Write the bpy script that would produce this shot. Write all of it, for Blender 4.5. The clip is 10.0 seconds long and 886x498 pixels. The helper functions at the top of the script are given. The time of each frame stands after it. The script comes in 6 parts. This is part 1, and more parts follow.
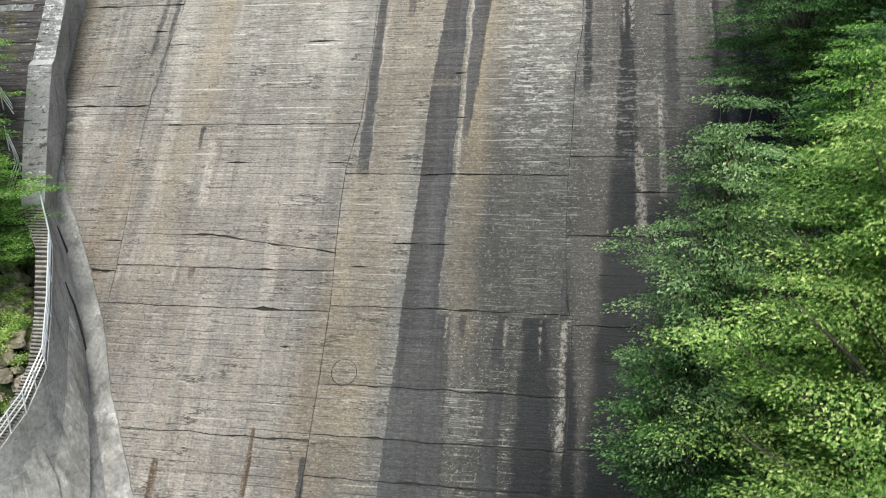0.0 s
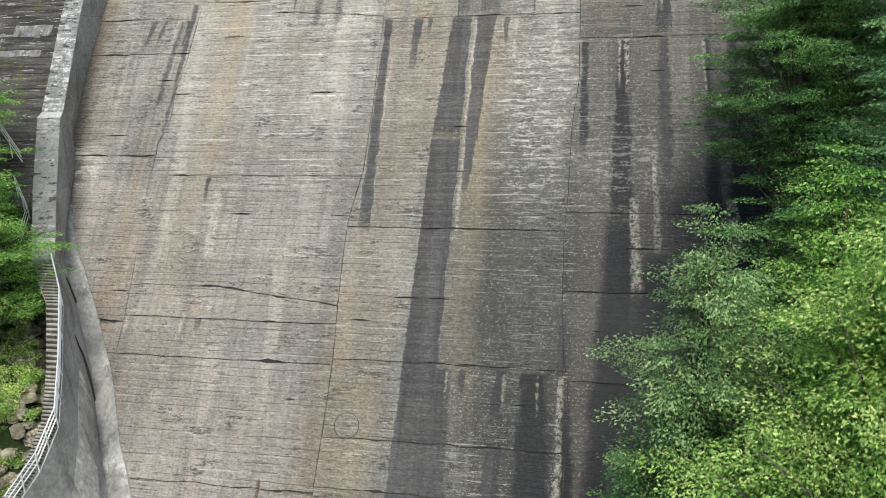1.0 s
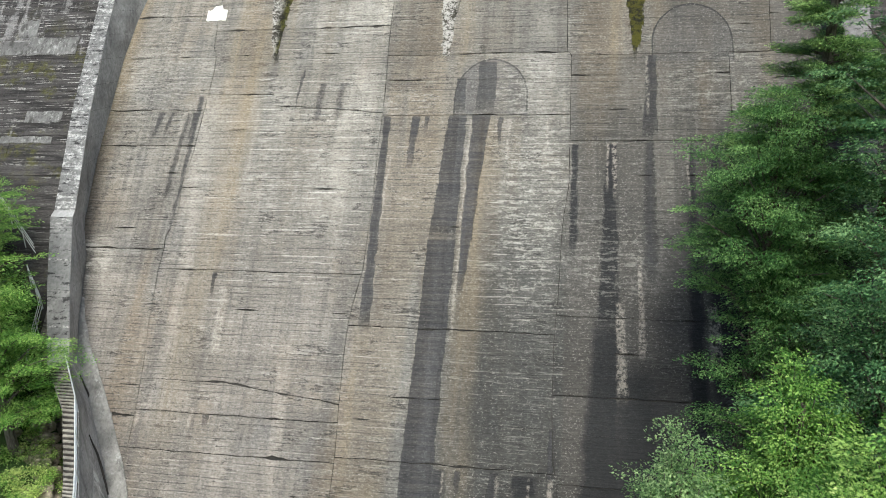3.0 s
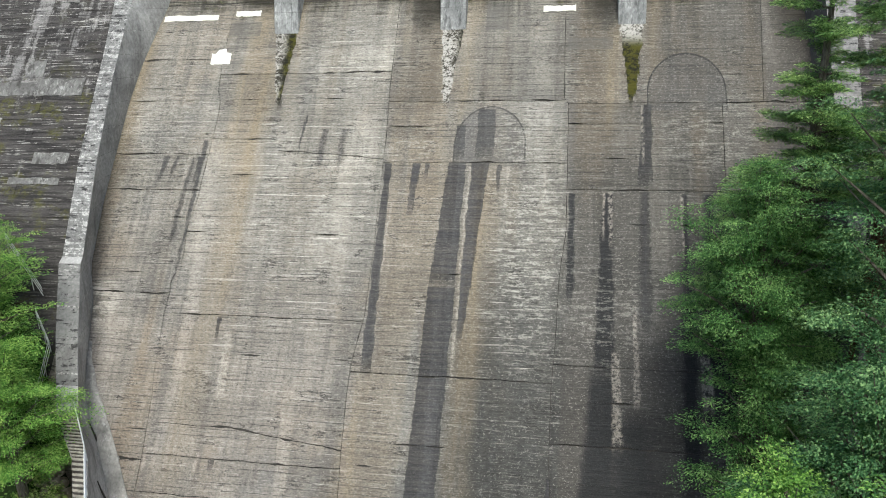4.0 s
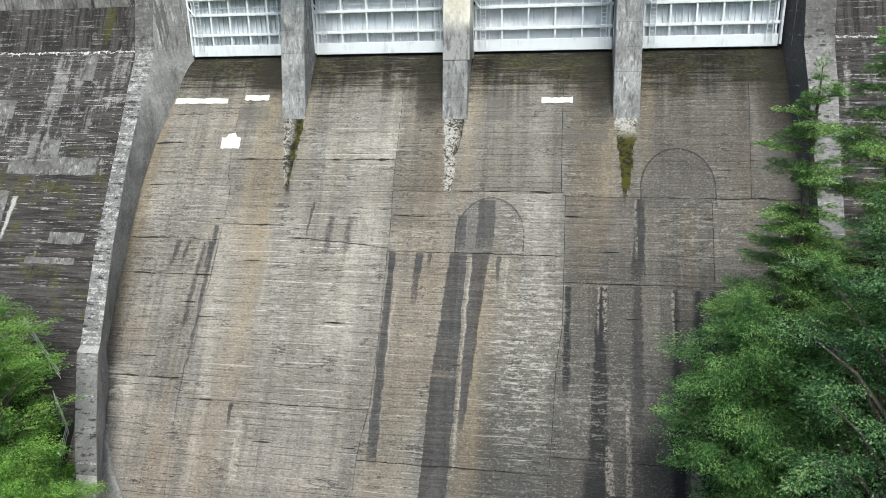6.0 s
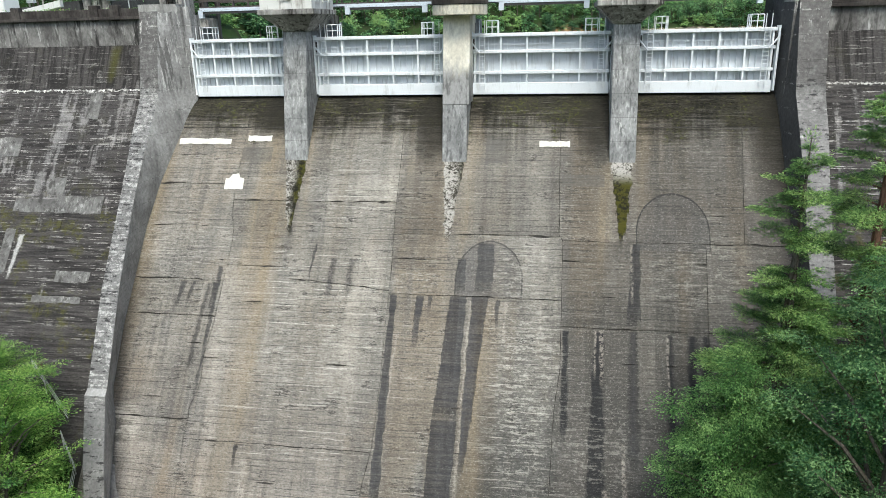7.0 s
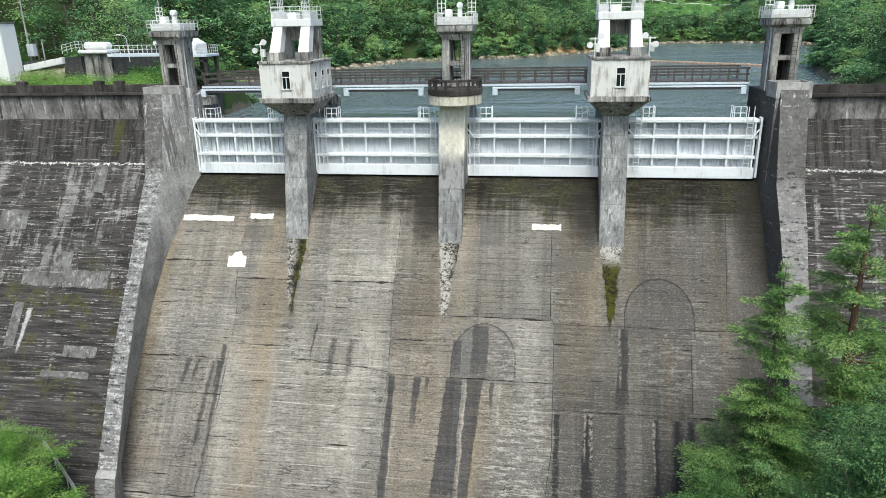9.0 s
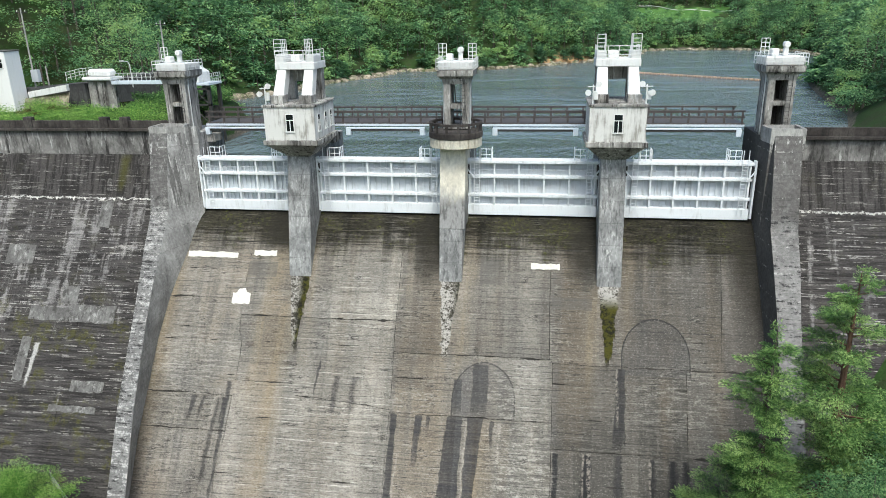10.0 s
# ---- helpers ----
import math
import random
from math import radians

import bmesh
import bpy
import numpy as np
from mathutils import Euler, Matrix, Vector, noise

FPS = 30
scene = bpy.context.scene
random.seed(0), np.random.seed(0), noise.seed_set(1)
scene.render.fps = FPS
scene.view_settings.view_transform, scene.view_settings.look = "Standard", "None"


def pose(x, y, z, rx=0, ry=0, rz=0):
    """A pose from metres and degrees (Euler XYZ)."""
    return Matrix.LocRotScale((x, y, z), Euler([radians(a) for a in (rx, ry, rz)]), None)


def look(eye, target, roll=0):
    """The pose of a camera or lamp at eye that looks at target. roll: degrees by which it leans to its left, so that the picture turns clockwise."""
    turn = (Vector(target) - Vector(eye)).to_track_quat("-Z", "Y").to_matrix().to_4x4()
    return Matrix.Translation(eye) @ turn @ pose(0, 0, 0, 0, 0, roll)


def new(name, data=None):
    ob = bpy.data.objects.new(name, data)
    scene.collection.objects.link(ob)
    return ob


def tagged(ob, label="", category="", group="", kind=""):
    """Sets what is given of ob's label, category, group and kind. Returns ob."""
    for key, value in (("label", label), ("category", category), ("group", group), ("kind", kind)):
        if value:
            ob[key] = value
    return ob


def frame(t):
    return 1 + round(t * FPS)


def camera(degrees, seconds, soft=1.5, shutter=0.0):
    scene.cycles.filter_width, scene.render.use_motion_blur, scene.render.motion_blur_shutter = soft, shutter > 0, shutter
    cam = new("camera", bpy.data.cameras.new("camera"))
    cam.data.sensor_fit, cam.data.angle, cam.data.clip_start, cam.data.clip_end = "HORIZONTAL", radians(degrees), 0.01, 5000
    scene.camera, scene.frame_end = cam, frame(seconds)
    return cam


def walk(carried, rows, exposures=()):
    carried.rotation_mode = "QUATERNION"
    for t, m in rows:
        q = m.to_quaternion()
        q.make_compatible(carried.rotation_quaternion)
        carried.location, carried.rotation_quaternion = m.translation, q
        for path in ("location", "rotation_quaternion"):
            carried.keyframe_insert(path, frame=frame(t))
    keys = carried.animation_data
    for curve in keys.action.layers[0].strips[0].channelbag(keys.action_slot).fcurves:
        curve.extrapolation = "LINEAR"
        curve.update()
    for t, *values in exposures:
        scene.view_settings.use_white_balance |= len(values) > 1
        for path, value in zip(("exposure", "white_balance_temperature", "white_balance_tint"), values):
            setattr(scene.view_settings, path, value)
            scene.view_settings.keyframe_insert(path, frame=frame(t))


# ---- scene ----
cam = camera(65.5, 10.0, 0.6, 0.3)
# seconds, x, y, z, turn x, y, z: a drone that climbs beside the dam
ROWS = [
    (0.0, 8.20, -60.00, 25.00, 73.02, 1.54, 9.72),
    (0.5, 8.26, -60.01, 26.76, 72.91, 1.57, 9.74),
    (1.0, 8.33, -60.01, 28.51, 72.81, 1.59, 9.72),
    (1.5, 8.42, -60.00, 30.26, 72.72, 1.60, 9.68),
    (2.0, 8.51, -59.99, 32.01, 72.63, 1.59, 9.64),
    (2.5, 8.59, -59.99, 33.75, 72.55, 1.58, 9.59),
    (3.0, 8.65, -59.98, 35.50, 72.47, 1.56, 9.55),
    (3.5, 8.69, -59.98, 37.25, 72.41, 1.53, 9.52),
    (4.0, 8.71, -59.99, 39.01, 72.36, 1.50, 9.50),
    (4.5, 8.70, -60.01, 40.77, 72.31, 1.47, 9.47),
    (5.0, 8.68, -60.02, 42.55, 72.27, 1.43, 9.44),
    (5.5, 8.63, -60.05, 44.34, 72.23, 1.40, 9.40),
    (6.0, 8.58, -60.06, 46.15, 72.19, 1.36, 9.34),
    (6.5, 8.53, -60.08, 47.97, 72.14, 1.33, 9.26),
    (7.0, 8.48, -60.08, 49.80, 72.09, 1.30, 9.15),
    (7.5, 8.45, -60.08, 51.66, 72.02, 1.27, 9.02),
    (8.0, 8.43, -60.05, 53.52, 71.94, 1.25, 8.88),
    (8.5, 8.42, -60.02, 55.40, 71.84, 1.23, 8.74),
    (9.0, 8.41, -59.98, 57.29, 71.72, 1.20, 8.61),
    (9.5, 8.38, -59.93, 59.19, 71.61, 1.17, 8.53),
    (10.0, 8.29, -59.91, 61.09, 71.50, 1.12, 8.52),
]
walk(cam, [(t, pose(*p)) for t, *p in ROWS], [(0.0, 0.83, 6090, 2), (5.0, 0.70, 6090, 2), (10.0, 0.58, 6090, 2)])

# ---- light ----
SUN_EL, SUN_AZ = 58.0, 165.0          # degrees; azimuth clockwise from +y
world = bpy.data.worlds.new("overcast_sky")
scene.world = world
world.use_nodes = True
wn = world.node_tree
sky = wn.nodes.new("ShaderNodeTexSky")
sky.sky_type, sky.sun_disc = "NISHITA", False
sky.sun_elevation, sky.sun_rotation = radians(SUN_EL), radians(SUN_AZ)
sky.air_density, sky.dust_density, sky.ozone_density = 1.0, 4.0, 1.0
wn.links.new(sky.outputs[0], wn.nodes["Background"].inputs[0])
wn.nodes["Background"].inputs[1].default_value = 0.15
sun = new("sun", bpy.data.lights.new("sun", "SUN"))
sun.data.energy, sun.data.angle, sun.data.color = 2.0, radians(22), (1.0, 0.95, 0.87)
_a, _e = radians(SUN_AZ), radians(SUN_EL)
sun.matrix_world = look((60 * math.sin(_a), 60 * math.cos(_a), 80), Vector((60 * math.sin(_a), 60 * math.cos(_a), 80)) - Vector((math.sin(_a) * math.cos(_e), math.cos(_a) * math.cos(_e), math.sin(_e))))

# ---- materials ----


class S:
    """A value in a node tree, with arithmetic."""

    def __init__(self, g, out):
        self.g, self.out = g, out

    def op(self, kind, *others, clamp=False):
        n = self.g.tree.nodes.new("ShaderNodeMath")
        n.operation, n.use_clamp = kind, clamp
        for socket, v in zip(n.inputs, (self, *others)):
            self.g.feed(socket, v)
        return S(self.g, n.outputs[0])

    def __add__(self, o): return self.op("ADD", o)
    def __sub__(self, o): return self.op("SUBTRACT", o)
    def __mul__(self, o): return self.op("MULTIPLY", o)
    def __truediv__(self, o): return self.op("DIVIDE", o)
    def __radd__(self, o): return self.op("ADD", o)
    def __rmul__(self, o): return self.op("MULTIPLY", o)
    def __rsub__(self, o): return (self * -1.0) + o
    def abs(self): return self.op("ABSOLUTE")
    def max(self, o): return self.op("MAXIMUM", o)
    def min(self, o): return self.op("MINIMUM", o)
    def fract(self): return self.op("FRACT")

    def ramp(self, a, b, lo=0.0, hi=1.0):
        n = self.g.tree.nodes.new("ShaderNodeMapRange")
        n.interpolation_type = "SMOOTHSTEP"
        self.g.feed(n.inputs[0], self)
        for k, v in zip((1, 2, 3, 4), (a, b, lo, hi)):
            self.g.feed(n.inputs[k], v)
        return S(self.g, n.outputs[0])

    def line(self, a, b, lo=0.0, hi=1.0):
        n = self.g.tree.nodes.new("ShaderNodeMapRange")
        self.g.feed(n.inputs[0], self)
        for k, v in zip((1, 2, 3, 4), (a, b, lo, hi)):
            self.g.feed(n.inputs[k], v)
        return S(self.g, n.outputs[0])


class Graph:
    """A material with one Principled surface and helpers for procedural patterns."""

    def __init__(self, name, rough=0.85, metal=0.0):
        self.mat = bpy.data.materials.new(name)
        self.mat.use_nodes = True
        self.tree = self.mat.node_tree
        self.bsdf = self.tree.nodes["Principled BSDF"]
        self.bsdf.inputs["Roughness"].default_value, self.bsdf.inputs["Metallic"].default_value = rough, metal
        if rough > 0.8:
            self.bsdf.inputs["Specular IOR Level"].default_value = 0.12
        self.geo = self.tree.nodes.new("ShaderNodeNewGeometry")
        sep = self.tree.nodes.new("ShaderNodeSeparateXYZ")
        self.tree.links.new(self.geo.outputs["Position"], sep.inputs[0])
        self.x, self.y, self.z = (S(self, o) for o in sep.outputs)
        self.island = S(self, self.geo.outputs["Random Per Island"])

    def feed(self, socket, v):
        if isinstance(v, S):
            self.tree.links.new(v.out, socket)
        elif isinstance(v, (tuple, list)):
            socket.default_value = (*v, 1.0) if len(v) == 3 and len(socket.default_value) == 4 else v
        else:
            socket.default_value = v

    def random(self):
        return S(self, self.tree.nodes.new("ShaderNodeObjectInfo").outputs["Random"])

    def noise(self, sx, sy, sz, detail=3.0, rough=0.55, shift=0.0):
        c = self.tree.nodes.new("ShaderNodeCombineXYZ")
        for socket, v in zip(c.inputs, (self.x * sx + shift, self.y * sy, self.z * sz)):
            self.feed(socket, v)
        n = self.tree.nodes.new("ShaderNodeTexNoise")
        n.inputs["Scale"].default_value, n.inputs["Detail"].default_value, n.inputs["Roughness"].default_value = 1.0, detail, rough
        self.tree.links.new(c.outputs[0], n.inputs["Vector"])
        return S(self, n.outputs[0])

    def mix(self, fac, a, b, blend="MIX"):
        n = self.tree.nodes.new("ShaderNodeMix")
        n.data_type, n.blend_type, n.clamp_factor = "RGBA", blend, True
        self.feed(n.inputs[0], fac)
        self.feed(n.inputs[6], a)
        self.feed(n.inputs[7], b)
        return S(self, n.outputs[2])

    def grey(self, v):
        c = self.tree.nodes.new("ShaderNodeCombineColor")
        for k in range(3):
            self.feed(c.inputs[k], v)
        return S(self, c.outputs[0])

    def done(self, colour, rough=None, height=None, depth=0.02, strength=0.6):
        self.feed(self.bsdf.inputs["Base Color"], colour)
        if rough is not None:
            self.feed(self.bsdf.inputs["Roughness"], rough)
        if height is not None:
            b = self.tree.nodes.new("ShaderNodeBump")
            b.inputs["Strength"].default_value, b.inputs["Distance"].default_value = strength, depth
            self.feed(b.inputs["Height"], height)
            self.tree.links.new(b.outputs[0], self.bsdf.inputs["Normal"])
        return self.mat


def streak(g, warp, x0, z0, x1, z1, w0, w1, soft=0.12, fade=1.5, top=0.08):
    """A run-off stain that starts at (x0, z0), ends at (x1, z1), with half widths w0 and w1."""
    t = g.z.line(z0, z1)
    xc, w = t * (x1 - x0) + x0, t * (w1 - w0) + w0
    d = (g.x + warp - xc).abs() - w
    return d.ramp(soft, -soft) * g.z.ramp(z0 + top, z0 - top) * g.z.ramp(z1 - fade * 0.2, z1 + fade)


def blob(g, warp, x, z, rx, rz, soft=0.25):
    d = ((g.x + warp - x) / rx)
    e = ((g.z + warp * 0.6 - z) / rz)
    return (d * d + e * e).op("SQRT").ramp(1.0 + soft, 1.0 - soft)


def spill_concrete(xa=-99.0, xb=99.0, za=-99.0, zb=99.0):
    """The overflow face, with the run-off stains that cross the given stretch of it."""
    g = Graph("spillway_concrete", 0.88)
    here = lambda rows: [r for r in rows if min(r[0], r[2]) - 2.2 < xb and max(r[0], r[2]) + 2.2 > xa and r[3] - 0.5 < zb and r[1] + 0.5 > za]
    spot = lambda x, z, rx, rz: x - 1.6 * rx - 1 < xb and x + 1.6 * rx + 1 > xa and z - 1.6 * rz - 1 < zb and z + 1.6 * rz + 1 > za
    zero = g.x * 0.0
    fine = g.noise(3.6, 3, 11, 5, 0.72)
    grit = g.noise(7, 6, 11, 3, 0.68, 7)
    board = g.noise(0.16, 0.1, 4.6, 4, 0.68, 3)
    board2 = g.noise(0.30, 0.2, 8.5, 4, 0.7, 11)
    cloud = g.noise(0.10, 0.10, 0.13, 4, 0.6, 5)
    patchy = g.noise(0.45, 0.4, 0.75, 5, 0.66, 17)
    runs = g.noise(1.1, 0.05, 0.035, 5, 0.65, 23)
    warp = (g.noise(1.4, 0.2, 0.7, 6, 0.75, 31) - 0.5) * 1.15
    wide = (g.noise(0.4, 0.2, 0.25, 3, 0.5, 41) - 0.5) * 2.4
    tint = g.noise(0.28, 0.1, 0.20, 4, 0.6, 61)
    flake = g.noise(3.2, 2.0, 4.5, 6, 0.8, 71)
    pale = zero
    for bx, bz, rx, rz, k in ((6.2, 26.5, 2.7, 9.5, 0.7), (-11.0, 26.0, 7.0, 7.5, 0.75), (-7.5, 37.0, 4.0, 3.5, 0.6)):
        if spot(bx, bz, rx, rz):
            pale = pale.max(blob(g, wide, bx, bz, rx, rz, 0.55) * k)
    col = g.mix(cloud.ramp(0.32, 0.66), (0.150, 0.140, 0.125), (0.242, 0.226, 0.201))
    col = g.mix(tint.ramp(0.50, 0.68) * 0.45, col, (0.245, 0.205, 0.160))
    col = g.mix(tint.ramp(0.46, 0.32) * 0.55, col, (0.165, 0.162, 0.158))
    band = g.noise(0.24, 0.02, 0.016, 3, 0.6, 101)
    film = g.x.ramp(-3.0, 10.0) * 0.45 + g.z.ramp(17.0, 5.0) * g.x.ramp(-5.5, -2.0) * 0.3
    col = g.mix(film * cloud.ramp(0.25, 0.55, 0.5, 1.0), col, (0.105, 0.100, 0.092))
    col = g.mix(runs.ramp(0.46, 0.62) * 0.55, col, (0.105, 0.100, 0.092))
    wash = g.noise(0.55, 0.04, 0.045, 5, 0.7, 151)
    col = g.mix(wash.ramp(0.52, 0.68) * 0.5, col, (0.315, 0.290, 0.250))
    col = g.mix(wash.ramp(0.46, 0.34) * 0.5, col, (0.120, 0.114, 0.106))
    col = g.mix(pale * 0.38, col, (0.30, 0.285, 0.255))
    col = g.mix(band.ramp(0.50, 0.66) * 0.5, col, (0.275, 0.225, 0.165))
    col = g.mix(1.0, col, g.grey(band.line(0.3, 0.7, 1.28, 0.75) * (1.0 - (g.x.ramp(7.5, 10.5) * g.z.ramp(28.3, 27.9, 0.24, 0.40)).max(g.x.ramp(-0.5, 4.0) * g.z.ramp(32, 17) * 0.52)) * (1.0 - g.z.ramp(33, 22) * g.x.ramp(-18, -12) * 0.10) * (1.0 - g.z.ramp(14, 6) * g.x.ramp(-8, -3) * 0.18 + g.z.ramp(18, 8) * g.x.ramp(-6, -12) * 0.16)), "MULTIPLY")
    col = g.mix(1.0, col, g.mix(g.z.ramp(15, 32), g.mix(g.x.ramp(-8, 2), (1.04, 1.0, 0.985), (0.965, 1.0, 1.03)), (1.02, 1.0, 0.97)), "MULTIPLY")
    col = g.mix(board.ramp(0.52, 0.38) * (g.z.ramp(10, 22, 0.10, 0.20)), col, (0.090, 0.085, 0.078))
    thin = g.noise(0.42, 0.3, 15.0, 3, 0.6, 131)
    col = g.mix(thin.ramp(0.57, 0.64) * patchy.ramp(0.42, 0.60) * 0.30, col, (0.47, 0.45, 0.405))
    col = g.mix(thin.ramp(0.42, 0.35) * patchy.ramp(0.60, 0.42) * 0.34, col, (0.060, 0.057, 0.053))
    col = g.mix(board2.ramp(0.54, 0.64) * patchy.ramp(0.46, 0.62) * (pale * 0.55 + 0.26), col, (0.46, 0.44, 0.39))
    col = g.mix(board2.ramp(0.46, 0.36) * patchy.ramp(0.62, 0.42) * 0.40, col, (0.070, 0.067, 0.063))
    crack = g.noise(0.32, 0.2, 3.0, 5, 0.7, 53)
    # level ledges: pale lip, with the shade above it put into the colour
    course = (g.z * 2.6 + tint * 0.5).fract()
    col = g.mix(course.ramp(0.80, 0.84) * course.ramp(0.99, 0.95) * board2.ramp(0.49, 0.56) * crack.ramp(0.46, 0.56) * (1.0 - film * 0.8) * (pale * 0.6 + 0.26), col, (0.52, 0.48, 0.43))
    col = g.mix(course.ramp(0.0, 0.03) * course.ramp(0.14, 0.07) * crack.ramp(0.53, 0.46) * 0.85, col, (0.05, 0.048, 0.044))
    col = g.mix((crack - 0.5).abs().ramp(0.035, 0.012) * patchy.ramp(0.54, 0.62) * 0.8, col, (0.035, 0.033, 0.031))
    # rusty and yellowish wash
    warm = zero
    for a in here(((-26.2, 42.5, -26.4, 17.0, 0.7, 0.5), (-14.4, 37.0, -16.6, 9.0, 0.75, 0.8), (3.05, 29.5, 2.55, 7.0, 0.75, 0.7), (-3.9, 17.5, -4.3, 6.0, 0.35, 0.4),
              (1.75, 43.5, 1.2, 31.0, 0.45, 0.45), (15.4, 43.0, 15.2, 36.0, 0.5, 0.4), (12.4, 39.0, 12.0, 31.0, 0.6, 0.4), (-16.0, 41.0, -17.0, 28.0, 0.7, 0.7), (-12.3, 43.0, -12.9, 36.0, 0.3, 0.3), (-12.4, 42.5, -12.6, 33, 0.3, 0.3), (15.2, 42.5, 15.4, 33.0, 0.35, 0.3), (-2.8, 9.8, -3.0, 2.0, 0.8, 0.8))):
        warm = warm.max(streak(g, wide * 0.6, *a, 0.8, 4.0, 0.8))
    col = g.mix(warm * (runs.ramp(0.3, 0.65, 0.3, 1.0)) * g.z.ramp(8, 26, 0.36, 0.66), col, (0.245, 0.196, 0.130))
    # pale worn lower and left parts
    if spot(-24.8, 20.6, 1.6, 1.3):
        col = g.mix(blob(g, wide, -24.8, 20.6, 1.6, 1.3, 0.5) * board2.ramp(0.42, 0.52) * patchy.ramp(0.4, 0.5) * 0.9, col, (0.45, 0.42, 0.37))
    for a in here(((-14.1, 19.2, -13.9, 15.2, 0.28, 0.32), (-3.55, 20.7, -3.75, 18.3, 0.2, 0.2), (-3.3, 27.2, -3.7, 21.0, 0.06, 0.06), (2.25, 29.5, 1.95, 16.5, 0.10, 0.10))):
        col = g.mix(streak(g, warp * 0.5, *a, 0.12, 0.5) * flake.ramp(0.40, 0.58) * 0.55, col, (0.42, 0.385, 0.33))
    # right side, damp for most of its height; shade beside the wall is painted in
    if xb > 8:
        damp_and_shade = g.x.ramp(8.9, 9.2) * (g.z + wide * 2).ramp(31.0, 20.0) * (g.noise(0.5, 0.1, 0.10, 4, 0.6, 77).ramp(0.3, 0.6, 0.35, 0.8))
        damp_and_shade = damp_and_shade.max((g.x + wide * 0.5).ramp(21.0, 26.0) * 0.85)
        col = g.mix(damp_and_shade, col, (0.070, 0.064, 0.058))
    # run-off stains
    dark = (0.052, 0.051, 0.054)
    stains = [
        (1.25, 29.75, 0.85, 22.0, 0.62, 0.92, 0.05), (0.85, 22.2, 0.15, 1.0, 0.92, 1.05, 0.05),
        (2.95, 29.75, 2.3, 19.0, 0.62, 0.22, 0.06), (3.25, 33.3, 3.2, 29.75, 0.62, 0.7, 0.05), (1.35, 32.2, 1.4, 29.75, 0.35, 0.42, 0.06),
        (-3.9, 29.7, -3.85, 17.0, 0.22, 0.40, 0.06), (-1.75, 29.7, -1.95, 26.2, 0.3, 0.2, 0.07), (-0.95, 29.7, -1.0, 28.4, 0.16, 0.1, 0.06),
        (4.35, 29.6, 4.3, 27.6, 0.12, 0.08, 0.06), (14.75, 33.5, 14.5, 28.1, 0.28, 0.5, 0.06), (14.5, 28.0, 14.4, 20.0, 0.2, 0.4, 0.3),
        (-18.8, 31.2, -19.1, 22.0, 0.17, 0.06, 0.12), (-19.6, 30.0, -20.1, 24.0, 0.10, 0.16, 0.25),
        (-9.2, 32.0, -9.3, 29.0, 0.12, 0.2, 0.4), (-7.6, 32.0, -7.7, 29.0, 0.12, 0.16, 0.4), (-10.8, 33.0, -11.1, 30.0, 0.07, 0.05, 0.08),
        (5.15, 10.45, 4.6, 1.0, 0.28, 0.55, 0.08), (1.75, 10.4, 1.55, 1.0, 0.42, 0.85, 0.25), (3.0, 10.4, 2.9, 9.0, 0.2, 0.1, 0.1),
        (8.45, 12.6, 8.35, 9.6, 0.10, 0.22, 0.06), (-14.9, 19.9, -14.95, 18.4, 0.16, 0.08, 0.06), (-5.05, 3.9, -4.95, 1.0, 0.15, 0.25, 0.08), (-13.65, 12.2, -13.65, 11.4, 0.25, 0.1, 0.06),
        (-21.85, 30.1, -22.2, 27.9, 0.22, 0.12, 0.15), (-18.95, 30.1, -19.1, 27.9, 0.25, 0.12, 0.10), (-20.9, 30.1, -21.3, 28.2, 0.12, 0.1, 0.12)]
    m = zero
    for x0, z0, x1, z1, w0, w1, soft in here(stains):
        s = streak(g, warp * 0.55, x0, z0, x1, z1, w0, w1, soft)
        m = m.max(s)
    col = g.mix(m * board.ramp(0.3, 0.66, 0.97, 0.74), col, g.mix(runs.ramp(0.4, 0.62), dark, (0.034, 0.033, 0.034)))
    col = g.mix(m.ramp(0.1, 0.5) * m.ramp(0.98, 0.55) * flake.ramp(0.42, 0.56) * 0.55, col, (0.02, 0.019, 0.018))
    black = zero
    for a in here(((7.0, 10.4, 6.9, 1.0, 0.7, 1.25, 0.25), (8.75, 9.0, 8.8, 1.0, 0.25, 0.5, 0.2), (13.5, 16.0, 13.5, 1.0, 1.5, 3.5, 1.5), (12.0, 27.9, 11.7, 17.0, 0.28, 0.70, 0.12), (11.7, 18.3, 10.9, 1.0, 0.75, 1.7, 0.35), (9.6, 27.9, 9.5, 21.0, 0.2, 0.25, 0.1), (17.1, 27.9, 17.0, 12.0, 0.16, 0.6, 0.25), (18.6, 27.9, 18.6, 14.0, 0.28, 0.8, 0.25), (19.6, 27.9, 19.6, 14.0, 0.2, 0.8, 0.25))):
        black = black.max(streak(g, warp, *a, top=0.08 if a[1] in (27.9, 10.4) else 1.1))
    col = g.mix(black * 0.95, col, (0.020, 0.020, 0.021))
    # rusty seep bars at the foot
    rust = zero
    for a in here(((-13.5, 3.4, -13.25, -2.0, 0.18, 0.34), (-8.06, 5.0, -8.25, -2.0, 0.10, 0.30))):
        rust = rust.max(streak(g, warp * 0.3, *a, 0.06, 0.8))
    col = g.mix(rust * flake.ramp(0.30, 0.55, 0.55, 0.95), col, g.mix(runs.ramp(0.4, 0.6), (0.060, 0.040, 0.026), (0.125, 0.092, 0.060)))
    # lime runs
    lime = zero
